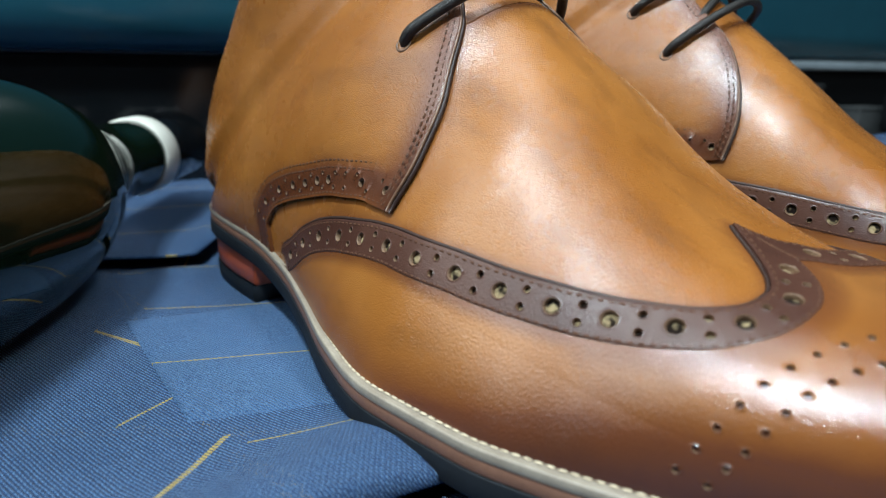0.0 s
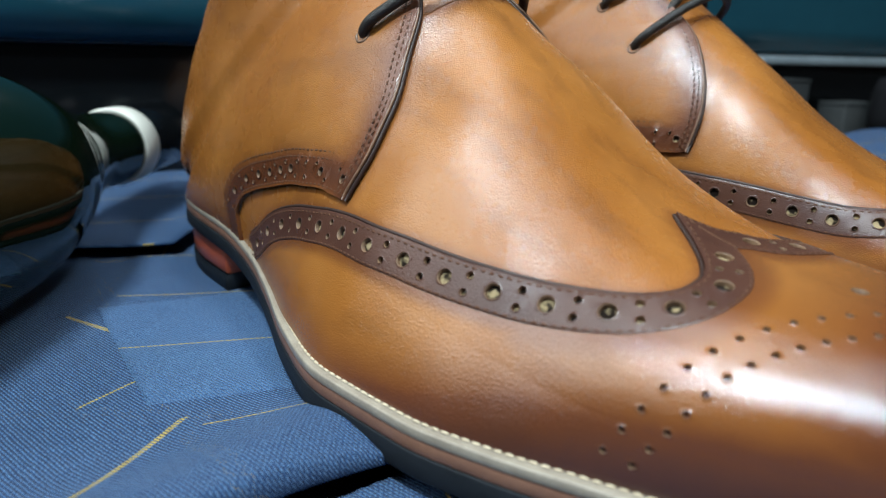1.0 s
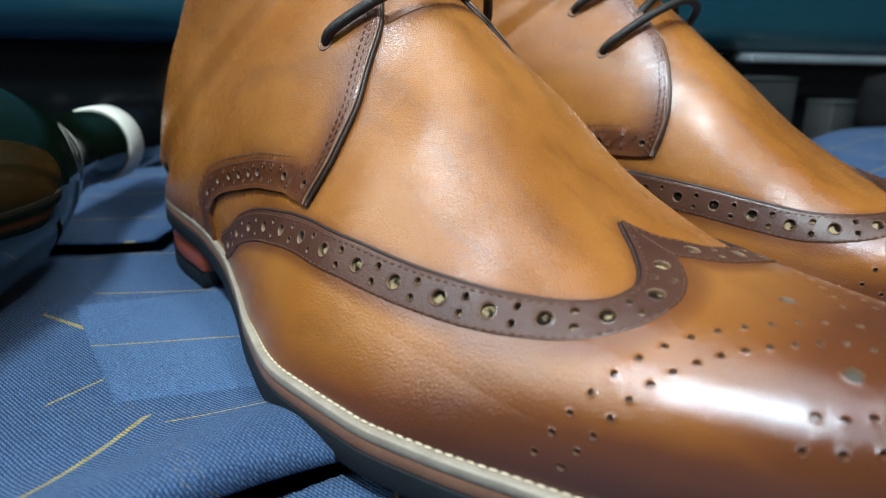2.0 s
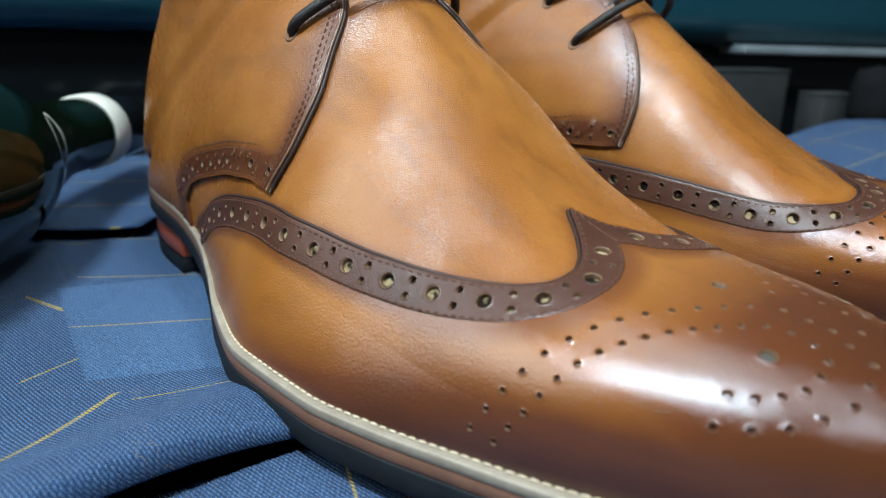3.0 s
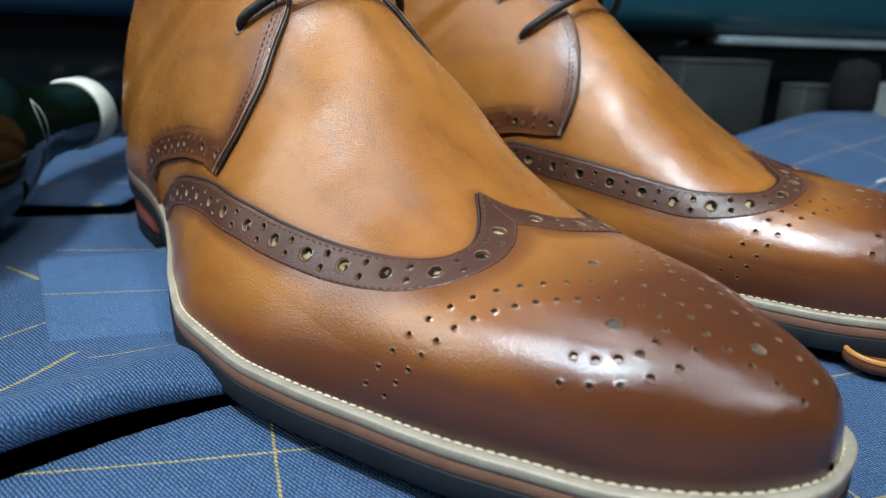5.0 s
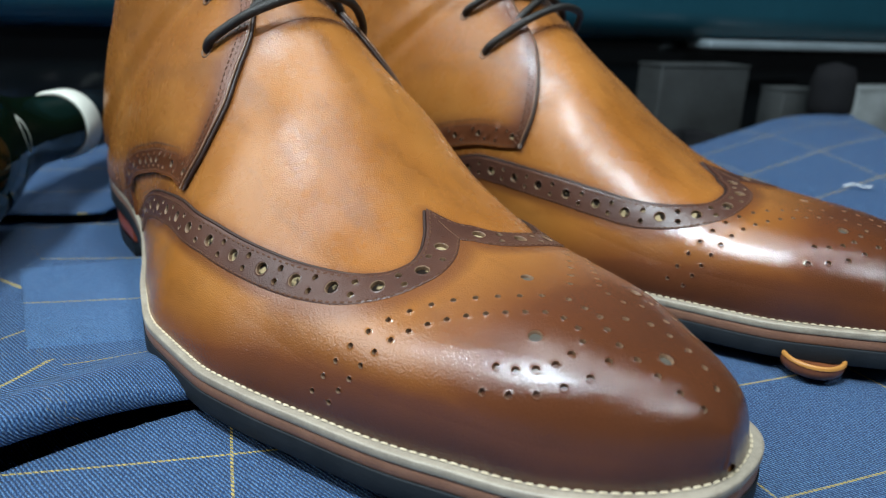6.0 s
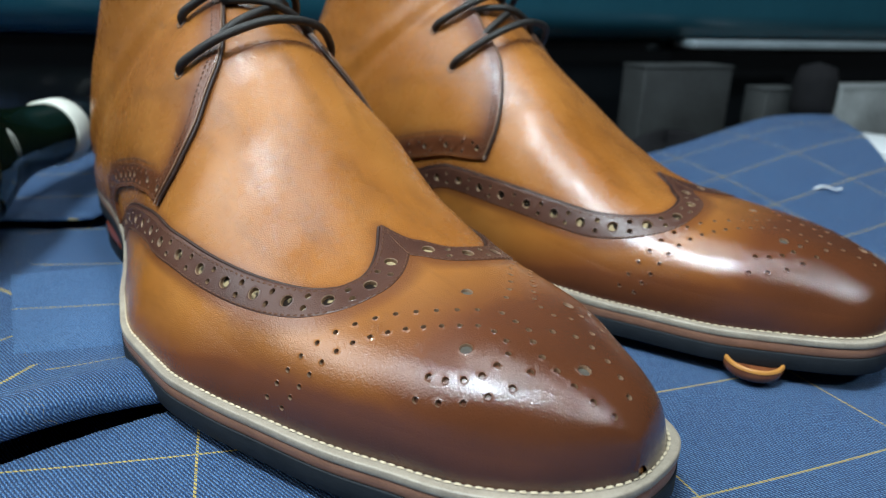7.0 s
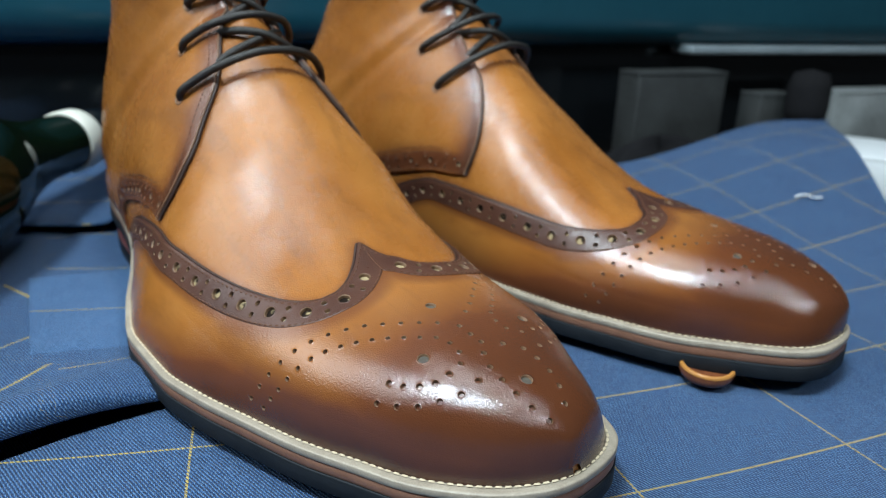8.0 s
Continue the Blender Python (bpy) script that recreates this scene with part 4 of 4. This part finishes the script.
build_boot(-1, pose(-0.088, 0.310, 0, 0, 0, -45.5), "tan burnished leather wingtip chukka boot with black laces")
build_boot(1, pose(-0.0134, 0.3675, 0, 0, 0, -37.2), "tan burnished leather wingtip chukka boot, turned slightly outward")


# ---- bottle lying on its side ----
def bottle():
    ob = new("bottle")
    ob.matrix_world = pose(-0.1430, 0.333, 0.0412, 0, 0, 88.5)
    glass = [(-0.215, 0.0), (-0.215, 0.036), (-0.206, 0.0418), (-0.160, 0.0420), (-0.128, 0.0412), (-0.104, 0.0385), (-0.082, 0.0325), (-0.062, 0.0245), (-0.030, 0.0172), (0.004, 0.0165)]
    pr = smooth_curve([(i, a, b) for i, (a, b) in enumerate(glass)], np.linspace(0, 9, 60))
    v, f = lathe(pr, 72)
    raw("glass", v, f, M_GLASS, ob)
    v, f = lathe([(-0.0070, 0.0155), (-0.0070, 0.0173), (-0.0060, 0.0180), (0.0060, 0.0180), (0.0070, 0.0173), (0.0070, 0.0155)], 64)
    c = raw("collar", v, f, M_IVORY, ob, "ivory ring round the neck")
    c.data.set_sharp_from_angle(angle=radians(40))
    v, f = lathe([(0.0068, 0.0160), (0.0073, 0.0166), (0.009, 0.0168), (0.050, 0.0166), (0.053, 0.0150), (0.054, 0.0125), (0.054, 0.0)], 64)
    raw("cap", v, f, M_BLACK, ob, "glossy black cap")
    return tagged(ob, "dark glass bottle with an ivory neck ring lying on its side", "bottle")


bottle()


# ---- loose horn button, half under the far boot's toe ----
def button():
    ob = new("button")
    ob.matrix_world = pose(0.1880, 0.1725, 0.0034, 5, -2, 20)
    v, f = lathe([(-0.0028, 0.0), (-0.0028, 0.0075), (-0.0016, 0.0094), (0.0008, 0.0100), (0.0020, 0.0096)], 48)
    raw("disc", v[:, [1, 2, 0]], f, M_BUTTON, ob)
    v, f = lathe([(0.0019, 0.0100), (0.0028, 0.0098), (0.0031, 0.0092), (0.0026, 0.0085), (0.0016, 0.0083)], 48)
    raw("rim", v[:, [1, 2, 0]], f, M_RIM, ob, "amber raised rim")
    v, f = lathe([(0.0017, 0.0085), (0.0008, 0.0062), (0.0006, 0.0)], 48)
    raw("dish", v[:, [1, 2, 0]], f, M_BUTTON, ob)
    return tagged(ob, "brown horn button with an amber rim on the cloth", "button")


button()


LINT_Z = float(cloth_z(np.array(0.304), np.array(0.381))) + 0.001


# ---- a scrap of white lint on the cloth ----
def lint():
    pts = spline3([(0, 0, 0), (0.006, 0.002, 0.0012), (0.011, -0.002, 0.0008), (0.016, 0.001, 0.0004)], 24)
    v, f = tube(pts, 0.0009, 8, 0.35)
    ob = raw("lint", v, f, M_WHITE)
    ob.matrix_world = pose(0.2960, 0.3810, LINT_Z, 9, -3, -10)
    return tagged(ob, "small scrap of white lint on the cloth", "lint")


lint()


# ---- things on the table between the cloth and the cabinet ----
def on_table(x, y, turn=24.5, z=-0.018):
    return pose(x, y, z, 0, 0, turn)


def board_box(w, d, h, where, label, material):
    ob = new("carton")
    ob.matrix_world = where
    box("body", (-w / 2, -d / 2, 0), (w / 2, d / 2, h), material, 0.0012, ob)
    box("lid", (-w / 2 - 0.0006, -d / 2 - 0.0006, h + 0.0002), (w / 2 + 0.0006, d / 2 + 0.0006, h + 0.0025), material, 0.0008, ob)
    return tagged(ob, label, "box", "boxes by the cabinet")


board_box(0.090, 0.030, 0.088, on_table(0.258, 0.576), "dark grey board box standing by the cabinet", M_DARKGREY)
board_box(0.040, 0.026, 0.070, on_table(0.350, 0.602), "narrow grey board box standing by the cabinet", M_GREY)
board_box(0.100, 0.030, 0.070, on_table(0.458, 0.656), "pale grey board box standing by the cabinet", M_PALEGREY)


def post():
    ob = new("stand")
    ob.matrix_world = on_table(0.375, 0.580)
    v, f = lathe([(0.0, 0.0), (0.0, 0.019), (0.006, 0.0195), (0.010, 0.016), (0.026, 0.011), (0.040, 0.0085), (0.048, 0.012), (0.056, 0.0175), (0.062, 0.018), (0.080, 0.0175), (0.092, 0.014), (0.096, 0.0)], 40)
    raw("post", v[:, [1, 2, 0]], f, M_POUCH, ob)
    return tagged(ob, "small black turned display stand by the cabinet", "stand")


post()


def pouch():
    n, k = 40, 24
    th, ph = np.meshgrid(np.linspace(0, 2 * np.pi, n, endpoint=False), np.linspace(0, np.pi / 2, k), indexing="ij")
    r = 1 + 0.12 * np.sin(3 * th + 1) + 0.08 * np.sin(5 * th)
    X, Y = 0.060 * r * np.cos(th) * np.cos(ph), 0.022 * r * np.sin(th) * np.cos(ph)
    Z = 0.034 * np.sin(ph) ** 0.8 * (1 + 0.25 * np.sin(2.2 * th))
    v = np.stack([X, Y, Z], -1).reshape(-1, 3)
    ob = raw("pouch", v, grid_faces(n, k, close_u=True), M_POUCH)
    ob.matrix_world = on_table(0.245, 0.535, 12)
    return tagged(ob, "soft black cloth pouch on the table", "pouch")


pouch()
board_box(0.16, 0.10, 0.030, on_table(0.464, 0.551, -30), "flat white box beside the cloth", M_WHITE)
